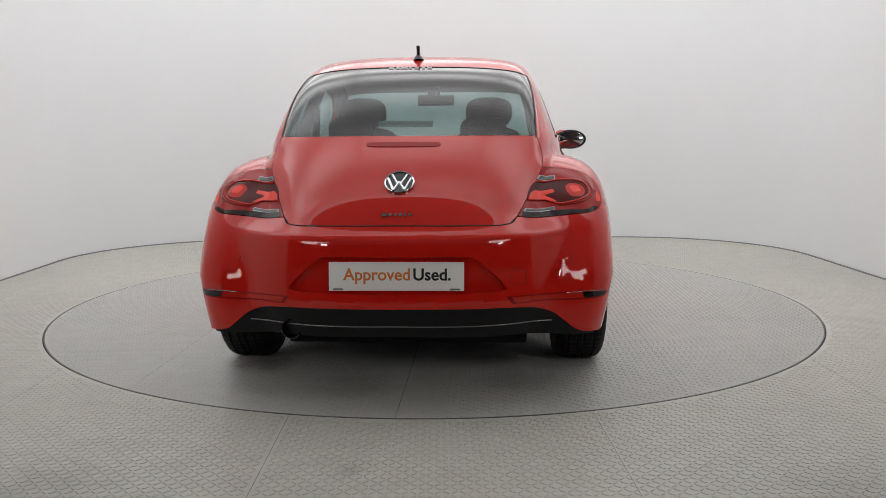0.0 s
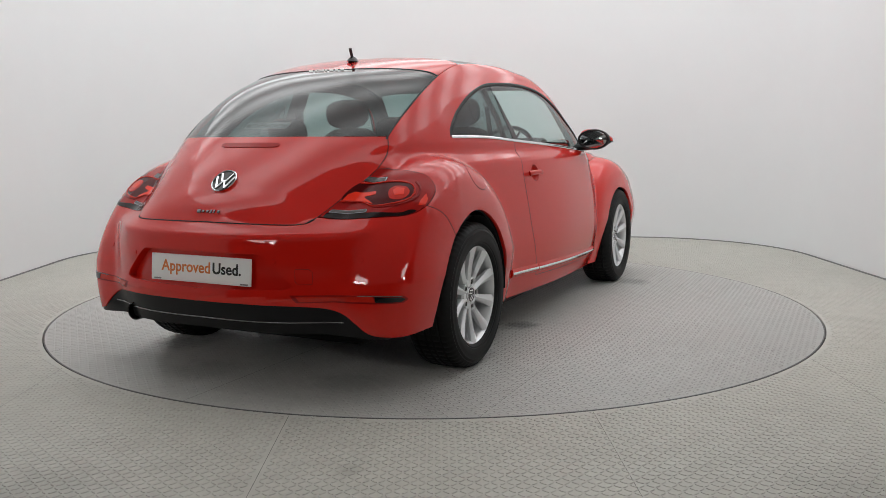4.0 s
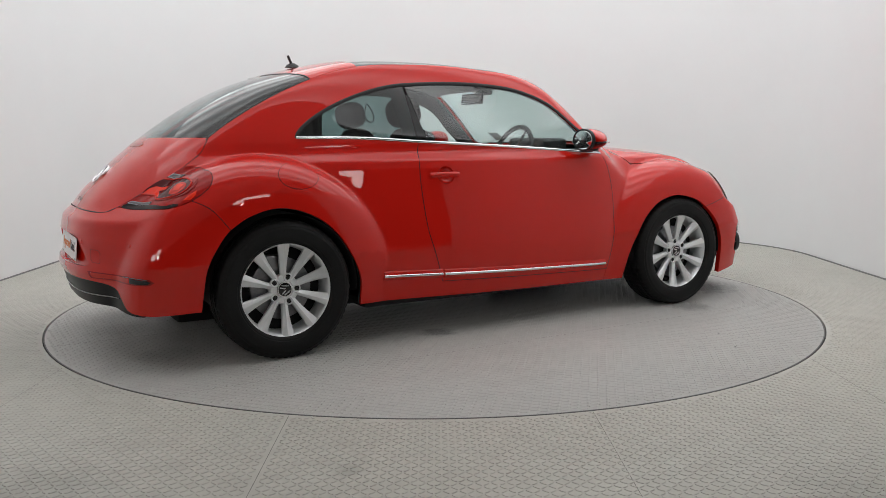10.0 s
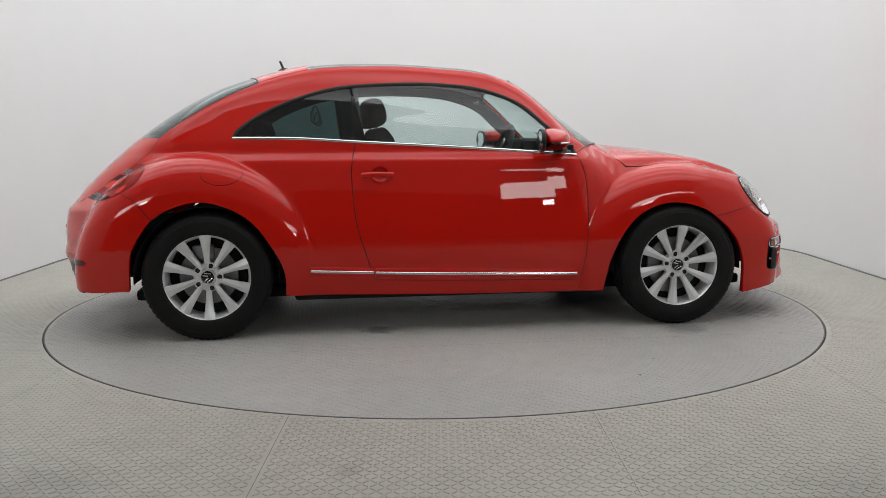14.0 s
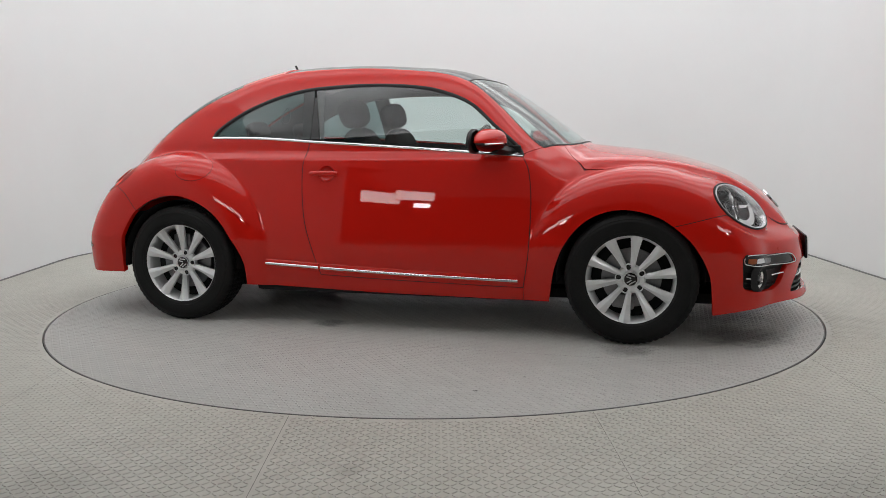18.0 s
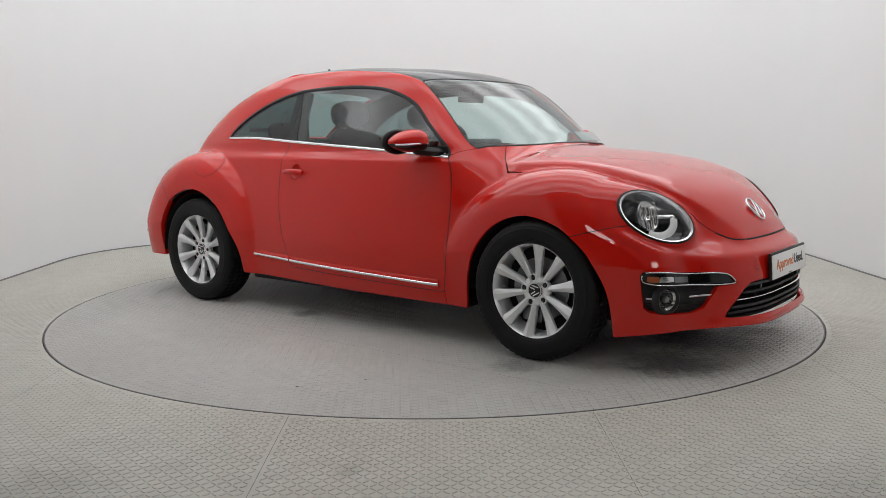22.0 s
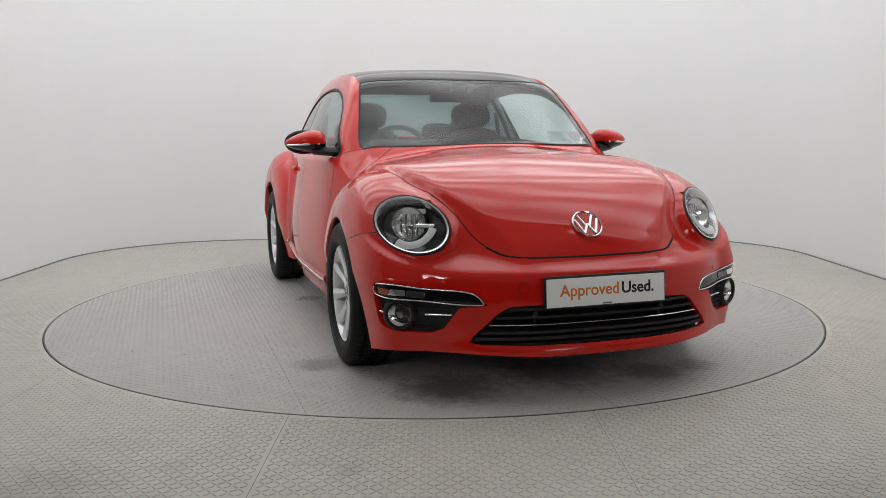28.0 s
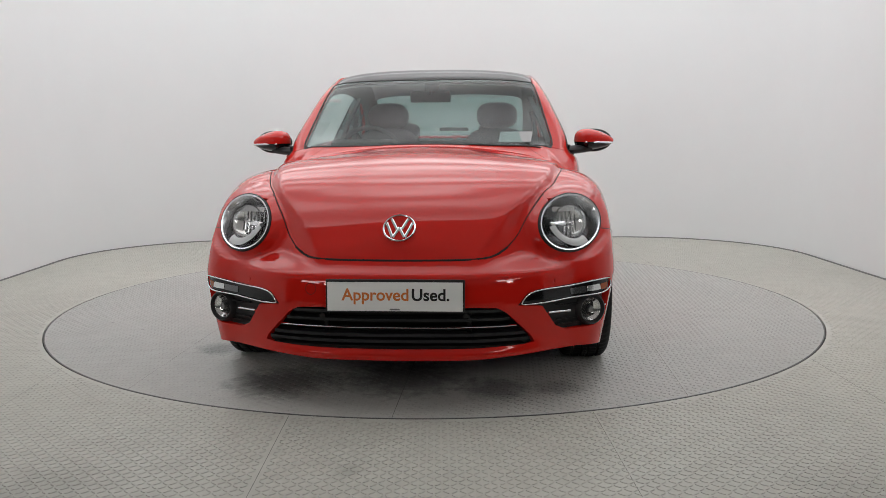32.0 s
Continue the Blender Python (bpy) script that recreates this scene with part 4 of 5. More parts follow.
def head_lamp():
    n = len(lamp_ring)
    C = lamp_ring.mean(0)
    N = slope(snap(C[None]))[0][0]
    t1 = np.cross((0, 0, 1), N)
    t1 /= np.linalg.norm(t1)
    t2 = np.cross(N, t1)
    rel = lambda k, d: (C + (lamp_ring - C) * k - N * d)
    F = Matrix((t1, t2, N)).transposed().to_4x4()
    at = lambda a, b, d: Matrix.Translation(Vector(C + t1 * a + t2 * b - N * d)) @ F
    FRONT = look((0, 0, 0), (-.95, .2, -.25)).to_3x3().to_4x4()
    ahead = lambda a, b, d: Matrix.Translation(Vector(C + t1 * a + t2 * b - N * d)) @ FRONT
    lens = panel([lamp_ring], (.8, -.5, .3), .008, gap=.004, offset=.004, hem=0)
    for s in (0, 1):
        k = bool(s)
        fix = (lambda bm: flipped(bm)) if k else (lambda bm: bm)
        lamp = part("head_lamp", mirrored(lens) if k else lens, LENS, CAR, "clear round head lamp glass")
        loft([rel(1.0, .004), rel(1.0, -.004), rel(.975, -.007), rel(.955, -.003), rel(.955, .02)], SEAL, "lamp_seal", lamp, k)
        loft([rel(.97, .0), rel(.95, -.007), rel(.90, -.005), rel(.85, .010), rel(.82, .034)], SATIN, "chrome_ring", lamp, k, label="chrome lamp ring")
        loft([rel(.83, .03), rel(.80, .045), rel(.60, .060), rel(.2, .066)], LAMP_BOWL, "lamp_bowl", lamp, k, cap=True)
        part("main_reflector", fix(lathe([(.070, .0), (.066, -.008), (.050, -.022), (.028, -.032), (.010, -.036)], 40, ahead(-.022, .014, .020))), REFLECTOR, lamp, "faceted chrome reflector")
        part("reflector_rim", fix(lathe([(.069, .002), (.071, .004), (.073, -.004), (.069, -.004)], 40, ahead(-.022, .014, .020), closed=True)), DARK_CHROME, lamp)
        part("bulb_cap", fix(lathe([(0, .020), (.009, .018), (.012, .004), (.018, .002), (.018, -.02)], 24, ahead(-.022, .014, .040))), CHROME, lamp)
        for i in range(11):
            a = -.080 + i * .0116
            part("facet", fix(box(.0035, .108 - abs(i - 5) ** 1.6 * .006, .006, ahead(a, .014, .036), .0012)), REFLECTOR if i % 2 else DARK_CHROME, lamp)
        part("upper_shield", fix(box(.095, .020, .004, ahead(-.008, .072, .018), .0018)), LIGHT_GUIDE, lamp, "pale shield over the reflector")
        part("indicator_bar", fix(box(.080, .018, .012, at(.054, .004, .018), .004)), CHROME, lamp)
        part("indicator_bulb", fix(lathe([(0, .012), (.010, .008), (.011, -.01)], 20, at(.085, .0, .014))), REFLECTOR, lamp)
        arc = [Vector(C + t1 * (.090 * math.cos(a)) + t2 * (.090 * math.sin(a)) - N * .010) for a in np.linspace(radians(-125), radians(-6), 26)]
        part("light_guide", fix(sweep(arc, .034, .010, up=tuple(N))), LIGHT_GUIDE, lamp, "white running light band")


head_lamp()


# tail lamps
def patch(name, pts, material, parent, facing, offset, label="", view="near", step=.006, other=None, straight=False):
    line = on(view, *pts, pts[0], straight=True)[:-1] if straight else on(view, *pts, closed=True)
    me = panel([line], facing, step, gap=0, offset=offset, hem=.002)
    return both(name, me, material, parent, label, other)


TAILWARD = (-.75, -.6, .3)


def tail_lamp_inside():
    """Light tubes, chambers and the clear strips that show through the smoked lens."""
    p = dict(parent=tail_r, other=tail_l, facing=TAILWARD)
    patch("dark_chamber", [(-1.736, -.55, .858), (-1.687, -.634, .859), (-1.664, -.709, .859), (-1.659, -.749, .849), (-1.677, -.771, .826), (-1.713, -.771, .800), (-1.747, -.744, .786), (-1.772, -.705, .777),
          (-1.793, -.640, .772), (-1.79, -.595, .786), (-1.83, -.515, .793)], DARK_LENS, offset=.002, **p)
    patch("light_block", [(-1.801, -.526, .814), (-1.773, -.546, .824), (-1.737, -.622, .825), (-1.750, -.627, .813), (-1.774, -.58, .804), (-1.781, -.613, .79), (-1.791, -.64, .774), (-1.79, -.605, .785), (-1.792, -.583, .790), (-1.829, -.518, .792)], BRIGHT_RED, offset=.0032, label="bright red light block of the tail lamp", straight=True, step=.004, **p)
    patch("light_pad", [(-1.72, -.674, .829), (-1.696, -.689, .843), (-1.682, -.737, .839), (-1.695, -.755, .822), (-1.715, -.754, .807), (-1.738, -.74, .795), (-1.752, -.696, .797)], RING_RED, offset=.0032, step=.004, **p)
    patch("pad_core", [(-1.717, -.690, .830), (-1.700, -.700, .838), (-1.692, -.730, .836), (-1.716, -.738, .808), (-1.732, -.705, .806)], BRIGHT_RED, offset=.0044, step=.004, straight=True, **p)
    tube = on("near", (-1.736, -.552, .858), (-1.687, -.634, .859), (-1.664, -.709, .859), (-1.659, -.749, .849), (-1.677, -.771, .826), (-1.713, -.771, .80), (-1.747, -.744, .785), (-1.772, -.705, .776), (-1.798, -.633, .769), (-1.792, -.588, .785), (-1.837, -.512, .789))
    strip("light_tube", tube, .0085, .005, RING_RED, tail_r, .0035, "thin red light tube", other=tail_l)
    wide = on("near", (-1.80, -.64, .763), (-1.775, -.71, .768), (-1.745, -.752, .777), (-1.70, -.788, .80), (-1.655, -.785, .835), (-1.638, -.755, .860))
    strip("outer_band", wide, .012, .003, WINE_LENS, tail_r, .0022, other=tail_l)
    patch("lamp_foot", [(-1.904, -.488, .744), (-1.825, -.629, .743), (-1.781, -.758, .744), (-1.752, -.787, .754), (-1.735, -.806, .750), (-1.776, -.778, .733), (-1.85, -.624, .726), (-1.922, -.484, .729)], LAMP_BLACK, offset=.0026, label="black foot of the tail lamp", **p)
    patch("reverse_lamp", [(-1.88, -.502, .757), (-1.812, -.622, .758), (-1.825, -.625, .745), (-1.90, -.491, .746)], DARK_CHROME, offset=.0036, label="chrome framed reversing lamp", straight=True, step=.004, **p)
    patch("reverse_lens", [(-1.880, -.507, .7545), (-1.816, -.619, .7555), (-1.823, -.620, .7475), (-1.893, -.499, .7485)], LENS_GREY, offset=.0050, straight=True, step=.003, **p)
    patch("lamp_grey_bar", [(-1.725, -.556, .866), (-1.70, -.567, .882), (-1.656, -.633, .881), (-1.682, -.636, .863)], DARK_CHROME, offset=.0036, straight=True, step=.004, label="chrome framed clear lens", **p)
    patch("grey_lens", [(-1.718, -.563, .869), (-1.700, -.573, .879), (-1.664, -.629, .878), (-1.683, -.631, .866)], LENS_GREY, offset=.0050, straight=True, step=.003, **p)
    patch("side_reflector", [(-1.655, -.812, .815), (-1.665, -.822, .79), (-1.690, -.824, .772), (-1.717, -.805, .769), (-1.69, -.80, .785)], BRIGHT_RED, offset=.0028, step=.004, straight=True, **p)


tail_lamp_inside()
REAR_OUT = (-.8, -.6, 0)
patch("reflector_recess", [(-2.076, -.420, .433), (-1.95, -.723, .434), (-1.885, -.826, .430), (-1.868, -.842, .414), (-1.885, -.829, .402), (-1.952, -.724, .400), (-2.064, -.444, .404)], WINE_LENS, CAR, REAR_OUT, .0008, "dark red recess in the rear bumper", straight=True)
patch("rear_reflector", [(-2.066, -.442, .428), (-1.95, -.723, .428), (-1.945, -.729, .407), (-2.057, -.455, .409)], REFLEX_RED, CAR, REAR_OUT, .0026, "red reflector set in the rear bumper", straight=True, step=.008)
patch("bumper_vent", [(-1.945, -.728, .427), (-1.894, -.816, .424), (-1.880, -.833, .416), (-1.892, -.82, .407), (-1.943, -.731, .406)], GLOSS_BLACK, CAR, REAR_OUT, .003, "small black vent beside the reflector", step=.004, straight=True)
strip("vent_lip", on("near", (-1.98, -.665, .431), (-1.93, -.758, .431), (-1.89, -.82, .428)), .003, .003, DARK_CHROME, CAR, .0015, "bright edge over the bumper vent")
valance_top = tail_foot[int(np.argmin(np.linalg.norm(tail_foot - (-1.90, -.775, .262), axis=1))):]
part("bumper_valance", panel([valance_top, on("near", (-2.11, 0, .398), (-2.07, 0, .284)), on("near", (-2.07, 0, .284), (-2.04, -.25, .282), (-1.99, -.45, .277), (-1.94, -.62, .266), (-1.90, -.775, .255))],
                             (-.8, -.45, -.1), .010, gap=0, offset=-.006, whole=True, hem=.08), VALANCE, CAR, "black plastic valance under the rear bumper")
strip("chrome_valance_strip", on("near", (-2.09, 0, .325), (-2.07, -.25, .325), (-2.03, -.4, .325), (-1.95, -.6, .322)), .006, .005, DARK_CHROME, CAR, -.004, "thin chrome strip on the rear valance")
pipe = part("exhaust_pipe", lathe([(.040, -.2), (.040, .0), (.038, .003), (.035, .0), (.034, -.15), (0, -.15)], 32, Matrix.Translation((-2.05, .425, .296)) @ pose(0, 0, 0, 0, -90, 0)), GLOSS_BLACK, CAR, "dark exhaust tail pipe")
part("plate_recess", panel([on("rear", *[(-.285, .590), (-.305, .583), (-.42, .478), (-.425, .462), (-.39, .454), (0, .447)], straight=True), on("rear", (0, .447), (0, .59)), on("rear", (0, .59), (-.285, .59))], (-1, -.02, .05), .014, gap=-.006, offset=-.034, whole=True, hem=0), RED, CAR)


# number plates with their lettering
def lettering(text, size_w, m, material, parent, weight=.0):
    c = bpy.data.curves.new("lettering", "FONT")
    c.body, c.size, c.extrude, c.offset = text, .06, .0006, weight
    ob = bpy.data.objects.new("lettering", c)
    scene.collection.objects.link(ob)
    me = bpy.data.meshes.new_from_object(ob.evaluated_get(bpy.context.evaluated_depsgraph_get()))
    bpy.data.objects.remove(ob)
    co = np.empty(len(me.vertices) * 3)
    me.vertices.foreach_get("co", co)
    co = co.reshape(-1, 3)
    x0, x1 = co[:, 0].min(), co[:, 0].max()
    k = size_w / (x1 - x0)
    co[:, 0] = (co[:, 0] - x0) * k
    co[:, 1] *= k
    me.vertices.foreach_set("co", co.ravel())
    me.transform(m)
    return part("lettering", me, material, parent, f"printed word {text}")


def number_plate(m, parent, holder):
    """z points out of the plate, x along the writing."""
    if holder:
        part("plate_holder", box(.536, .126, .012, m @ pose(0, .003, -.007), .006), BLACK, parent, "black plastic number plate holder")
    plate = part("number_plate", box(.52, .111, .004, m @ pose(0, 0, .002), .0018), WHITE_PLATE, parent, "white show plate with orange and black words")
    lettering("Approved", .258, m @ pose(-.205, -.014, .0044), ORANGE_INK, plate, .0011)
    lettering("Used.", .143, m @ pose(.066, -.014, .0044), BLACK_INK, plate, .0013)
    for x in ((-.225, .225) if not holder else (.0,)):
        part("small_mark", box(.038, .006, .0008, m @ pose(x, -.049, .0044)), STEEL, plate)


FRONT_FACE = Matrix(((0, 0, 1, 0), (1, 0, 0, 0), (0, 1, 0, 0), (0, 0, 0, 1)))
REAR_FACE = Matrix(((0, 0, -1, 0), (-1, 0, 0, 0), (0, 1, 0, 0), (0, 0, 0, 1)))
number_plate(Matrix.Translation((2.163, 0, .441)) @ pose(0, 0, 0, 0, -4, 0) @ FRONT_FACE, CAR, True)
number_plate(Matrix.Translation((-2.099, 0, .515)) @ pose(0, 0, 0, 0, 5, 0) @ REAR_FACE, CAR, False)


# lower grille, fog lamps
def face_line(z, y0, y1, back, n=24):
    return [(front_face(abs(y)) - back, y, z) for y in np.linspace(y0, y1, n)]


grille = part("grille", sweep(face_line(.316, -.56, .56, .10), .012, .21, round_=False), DARK, CAR, "black lower front grille")
part("grille_floor", sweep(face_line(.238, -.47, .47, .092), .15, .008, round_=False), DARK, grille)
for z, h, half in ((.378, .012, .405), (.345, .010, .43), (.286, .012, .485), (.262, .012, .505)):
    part("slat", sweep(face_line(z, -half, half, .035), .05, h, round_=False), BLACK, grille)
part("chrome_slat", sweep(face_line(.315, -.462, .462, .018), .016, .010), CHROME, grille, "thin chrome slat")
for y in (-.29, .27):
    part("sensor", lathe([(0, .006), (.012, .005), (.014, -.01)], 20, Matrix.Translation((front_face(.28) - .02, y, .358)) @ pose(0, 0, 0, 0, 90, 0)), GLOSS_BLACK, grille)
    part("grille_post", box(.03, .016, .12, Matrix.Translation((front_face(.28) - .06, y + .01, .315)), .003), BLACK, grille)


def fog_set():
    Q = fog_hole
    back = panel([np.vstack([Q[:-1]])], (.75, -.65, .05), .010, gap=-.008, offset=-.028, hem=0)
    FOG_OUT = (.75, -.65, 0)
    insert_r, insert_l = both("fog_insert", back, BLACK, CAR, "black plastic fog lamp surround")
    chrome = on("near", (1.818, -.848, .462), (1.94, -.69, .451), (2.028, -.545, .443), (2.050, -.508, .432), (2.066, -.478, .400), (2.045, -.515, .395), (1.95, -.68, .402), (1.84, -.842, .414), (1.808, -.858, .425), (1.806, -.855, .452), closed=True)
    strip("chrome_outline", chrome, .0055, .006, CHROME, insert_r, .001, "thin chrome outline", other=insert_l, every=1)
    glass = panel([chrome], FOG_OUT, .008, gap=0, offset=-.006, hem=.002)
    both("running_lamp", glass, GLOSS_BLACK, insert_r, "dark running lamp glass", other=insert_l)
    amber = panel([on("near", (1.862, -.80, .444), (1.888, -.768, .442), (1.90, -.75, .441), (1.90, -.75, .420), (1.88, -.785, .420), (1.862, -.808, .422), straight=True)], FOG_OUT, .006, gap=0, offset=-.0035, hem=.002)
    both("side_lens", amber, REFLECTOR, insert_r, "bright running light", other=insert_l)
    outer = panel([on("near", (1.825, -.842, .446), (1.845, -.818, .445), (1.860, -.802, .444), (1.860, -.81, .421), (1.845, -.83, .420), (1.825, -.848, .424), straight=True)], FOG_OUT, .006, gap=0, offset=-.0035, hem=.002)
    both("indicator", outer, AMBER, insert_r, "amber indicator lens", other=insert_l)
    clear = panel([on("near", (1.903, -.745, .441), (1.945, -.685, .438), (1.945, -.687, .414), (1.903, -.748, .416), straight=True)], FOG_OUT, .006, gap=0, offset=-.0035, hem=.002)
    both("running_lens", clear, DARK_CHROME, insert_r, "", other=insert_l)
    lens_at = snap(np.array([[1.912, -.785, .342]]))[0]
    m = look((0, 0, 0), (-.87, .45, 0)).to_3x3().to_4x4()
    m = Matrix.Translation(Vector(lens_at) + Vector((-.018, .008, 0))) @ m
    for s, ins in ((0, insert_r), (1, insert_l)):
        fix = flipped if s else (lambda b: b)
        fog = part("fog_lamp", fix(lathe([(.052, .012), (.056, .016), (.062, .012), (.072, -.012), (.05, -.02), (.047, .004)], 40, m, closed=True)), BLACK, ins)
        part("fog_reflector", fix(lathe([(.049, .004), (.040, -.006), (.025, -.016), (0, -.02)], 32, m)), REFLECTOR, fog)
        part("fog_bulb", fix(lathe([(0, .006), (.012, .004), (.016, -.01)], 24, m)), STEEL, fog)
        part("fog_lens", fix(lathe([(0, .016), (.025, .013), (.044, .006), (.050, .0)], 32, m)), LENS, fog)
    bars = [((1.845, -.835, .345), (1.825, -.86, .345)), ((1.975, -.695, .350), (2.02, -.60, .352))]
    for a, b in bars:
        strip("chrome_bar", on("near", a, b), .008, .006, CHROME, insert_r, -.004, other=insert_l)
    for z in (.375, .315, .295):
        strip("insert_rib", on("near", (1.83, -.858, z), (1.93, -.74, z), (1.985, -.64, z)), .006, .008, BLACK, insert_r, -.022, other=insert_l)


fog_set()
for s in (-1, 1):
    for y, z in ((.62, .475),):
        part("parking_sensor", lathe([(0, .002), (.009, .0015), (.010, -.003)], 20, disc_on("front", s * y, z, .01, .001)), RED, CAR)
for y in (-.66, -.36, .36, .66):
    part("parking_sensor", lathe([(0, .002), (.009, .0015), (.010, -.003)], 20, disc_on("rear", y, .565, .01, .001)), RED, CAR)
cover = on("rear", (-.50, .475), (-.44, .475), (-.44, .535), (-.50, .535), (-.50, .475), straight=True)
strip("tow_cover_gap", cover, .0018, .002, DARK, CAR, -.0004, sides=False)
tow = [(.335 * -1 + .022 * math.cos(t), .462 + .022 * math.sin(t)) for t in np.linspace(0, 2 * math.pi, 25)]
strip("tow_cover_gap", on("front", *tow), .0022, .002, DARK, CAR, -.0003, sides=False)


# door mirrors
def mirror_body(upper):
    bm = bmesh.new()
    bmesh.ops.create_uvsphere(bm, u_segments=36, v_segments=24, radius=1)
    for v in bm.verts:
        x, y, z = v.co
        p = lambda a, e: math.copysign(abs(a) ** e, a)
        r = (abs(x) ** 2.6 + abs(y) ** 2.6 + abs(z) ** 2.6) ** (-1 / 2.6)
        x, y, z = x * r, y * r, z * r
        u = (1 - y) / 2
        hi, low = .072 - .048 * u ** 1.7, .062 - .034 * u ** 1.5
        depth = .118 - .066 * u ** 1.4
        v.co = (x * depth * (1 if x > 0 else .55), y * .108, (z * hi if z > 0 else z * low) - .004 * u)
    bmesh.ops.bisect_plane(bm, geom=bm.verts[:] + bm.edges[:] + bm.faces[:], plane_co=(0, 0, -.010), plane_no=(0, .0, -1 if upper else 1), clear_outer=True)
    edge = [e for e in bm.edges if e.is_boundary]
    bmesh.ops.contextual_create(bm, geom=edge)
    bmesh.ops.transform(bm, matrix=Matrix.Translation((.532, -.905, 1.020)) @ pose(0, 0, 0, 0, 0, -8), verts=bm.verts)
    return smooth(bm, 40)


for fix, door in ((lambda b: b, door_r), (flipped, door_l)):
    mir = part("door_mirror", fix(mirror_body(True)), RED, door, "red door mirror cap")
    part("mirror_base", fix(mirror_body(False)), GLOSS_BLACK, mir, "gloss black mirror underside")
    face = Matrix.Translation((.473, -.903, 1.018)) @ pose(0, 0, 0, 0, 0, -6) @ pose(0, 0, 0, 0, -90, 0) @ Matrix.Diagonal((.062, .103, 1, 1))
    part("mirror_rim", fix(lathe([(0, .000), (.88, .000), (.95, .003), (1.0, .001), (1.03, -.012), (.9, -.02)], 48, face)), BLACK, mir, "black mirror rim")
    part("mirror_glass", fix(lathe([(0, .0022), (.84, .0022), (.86, .001)], 48, face)), CHROME, mir, "mirror glass")
    part("mirror_arm", fix(sweep([(.575, -.875, .978), (.60, -.82, .970), (.635, -.745, .966)], .07, .046)), BLACK, mir)
    part("mirror_indicator", fix(sweep([(.635, -.85, 1.008), (.624, -.92, 1.007), (.598, -.98, 1.005), (.555, -1.004, 1.004)], .010, .010)), REFLECTOR, mir, "clear indicator strip")
    part("mirror_triangle", fix(box(.07, .012, .05, Matrix.Translation((.66, -.752, .972)) @ pose(0, 0, 0, 12, 0, -6), .004)), BLACK, mir)

# aerial, wipers
aer = part("aerial", lathe([(0, .022), (.012, .02), (.024, .008), (.030, -.004)], 28, Matrix.Translation((-.885, 0, float(TOP(-.885)) + .004)) @ Matrix.Diagonal((1.5, .9, 1, 1))), GLOSS_BLACK, CAR, "short black roof aerial")
part("aerial_mast", sweep([(-.885, 0, float(TOP(-.885)) + .012), (-.897, 0, float(TOP(-.885)) + .035), (-.910, 0, float(TOP(-.885)) + .066)], .017, .014), BLACK, aer)
for pts in (((.86, .60), (.925, .42), (.958, .22)),):
    P, n = lifted(on("top", *pts), .003)
    w = part("wiper", sweep(P[::3].tolist(), .007, .005, up=[tuple(v) for v in n[::3]]), BLACK, CAR, "black windscreen wiper")
    P2, n2 = lifted(on("top", *pts), .004)
    part("wiper_blade", sweep(P2[::3].tolist(), .005, .004, up=[tuple(v) for v in n2[::3]]), SEAL, w)


# ---- wheels ----
def tyre_mesh(m):
    n = 192
    half = [(.222, .092), (.228, .101), (.234, .1055), (.240, .1065), (.243, .1095), (.256, .1125), (.272, .1130), (.288, .1110), (.291, .1116), (.295, .1100), (.302, .1065), (.305, .1070), (.309, .1040), (.318, .098), (.326, .088), (.3305, .076),
            (.332, .066), (.332, .062), (.324, .060), (.324, .052), (.3325, .050), (.3325, .020), (.325, .018), (.325, .010), (.333, .008)]
    prof = [(r, z) for r, z in half] + [(r, -z) for r, z in half[::-1]]
    bm = lathe(prof, n)
    for v in bm.verts:
        r = math.hypot(v.co.x, v.co.y)
        i = round(math.atan2(v.co.y, v.co.x) / (2 * math.pi) * n)
        if i % 3 == 0 and r > .3285 or (i % 3 == 0 and .315 < r < .3285 and abs(v.co.z) > .08):
            k = (r - .0032) / r
            v.co.x, v.co.y = v.co.x * k, v.co.y * k
    bmesh.ops.transform(bm, matrix=m, verts=bm.verts)
    for f in bm.faces:
        f.smooth = True
    for e in bm.edges:
        e.smooth = len(e.link_faces) == 2 and e.calc_face_angle(0) < .45
    return bm


def spoke_mesh(m):
    """One spoke along x: narrow at the hub, wide and dished at the rim, with a raised ridge along it."""
    bm = bmesh.new()
    rows = []
    for r, w, z, d in ((.045, .0130, .062, .030), (.075, .0138, .064, .028), (.112, .0160, .068, .026), (.155, .0205, .0755, .024), (.190, .0260, .083, .020), (.212, .0298, .0875, .016), (.2205, .0315, .0890, .012)):
        rows.append([bm.verts.new(p) for p in ((r, -w, z - d), (r, -w, z - .006), (r, -w * .80, z - .001), (r, -w * .12, z + .0045), (r, w * .80, z - .003), (r, w, z - .006), (r, w, z - d))])
    for a, b in zip(rows, rows[1:]):
        for i in range(6):
            bm.faces.new((a[i], b[i], b[i + 1], a[i + 1]))
    bm.faces.new(rows[0])
    bm.faces.new(rows[-1][::-1])
    bmesh.ops.recalc_face_normals(bm, faces=bm.faces)
    bmesh.ops.transform(bm, matrix=m, verts=bm.verts)
    return smooth(bm, 28)


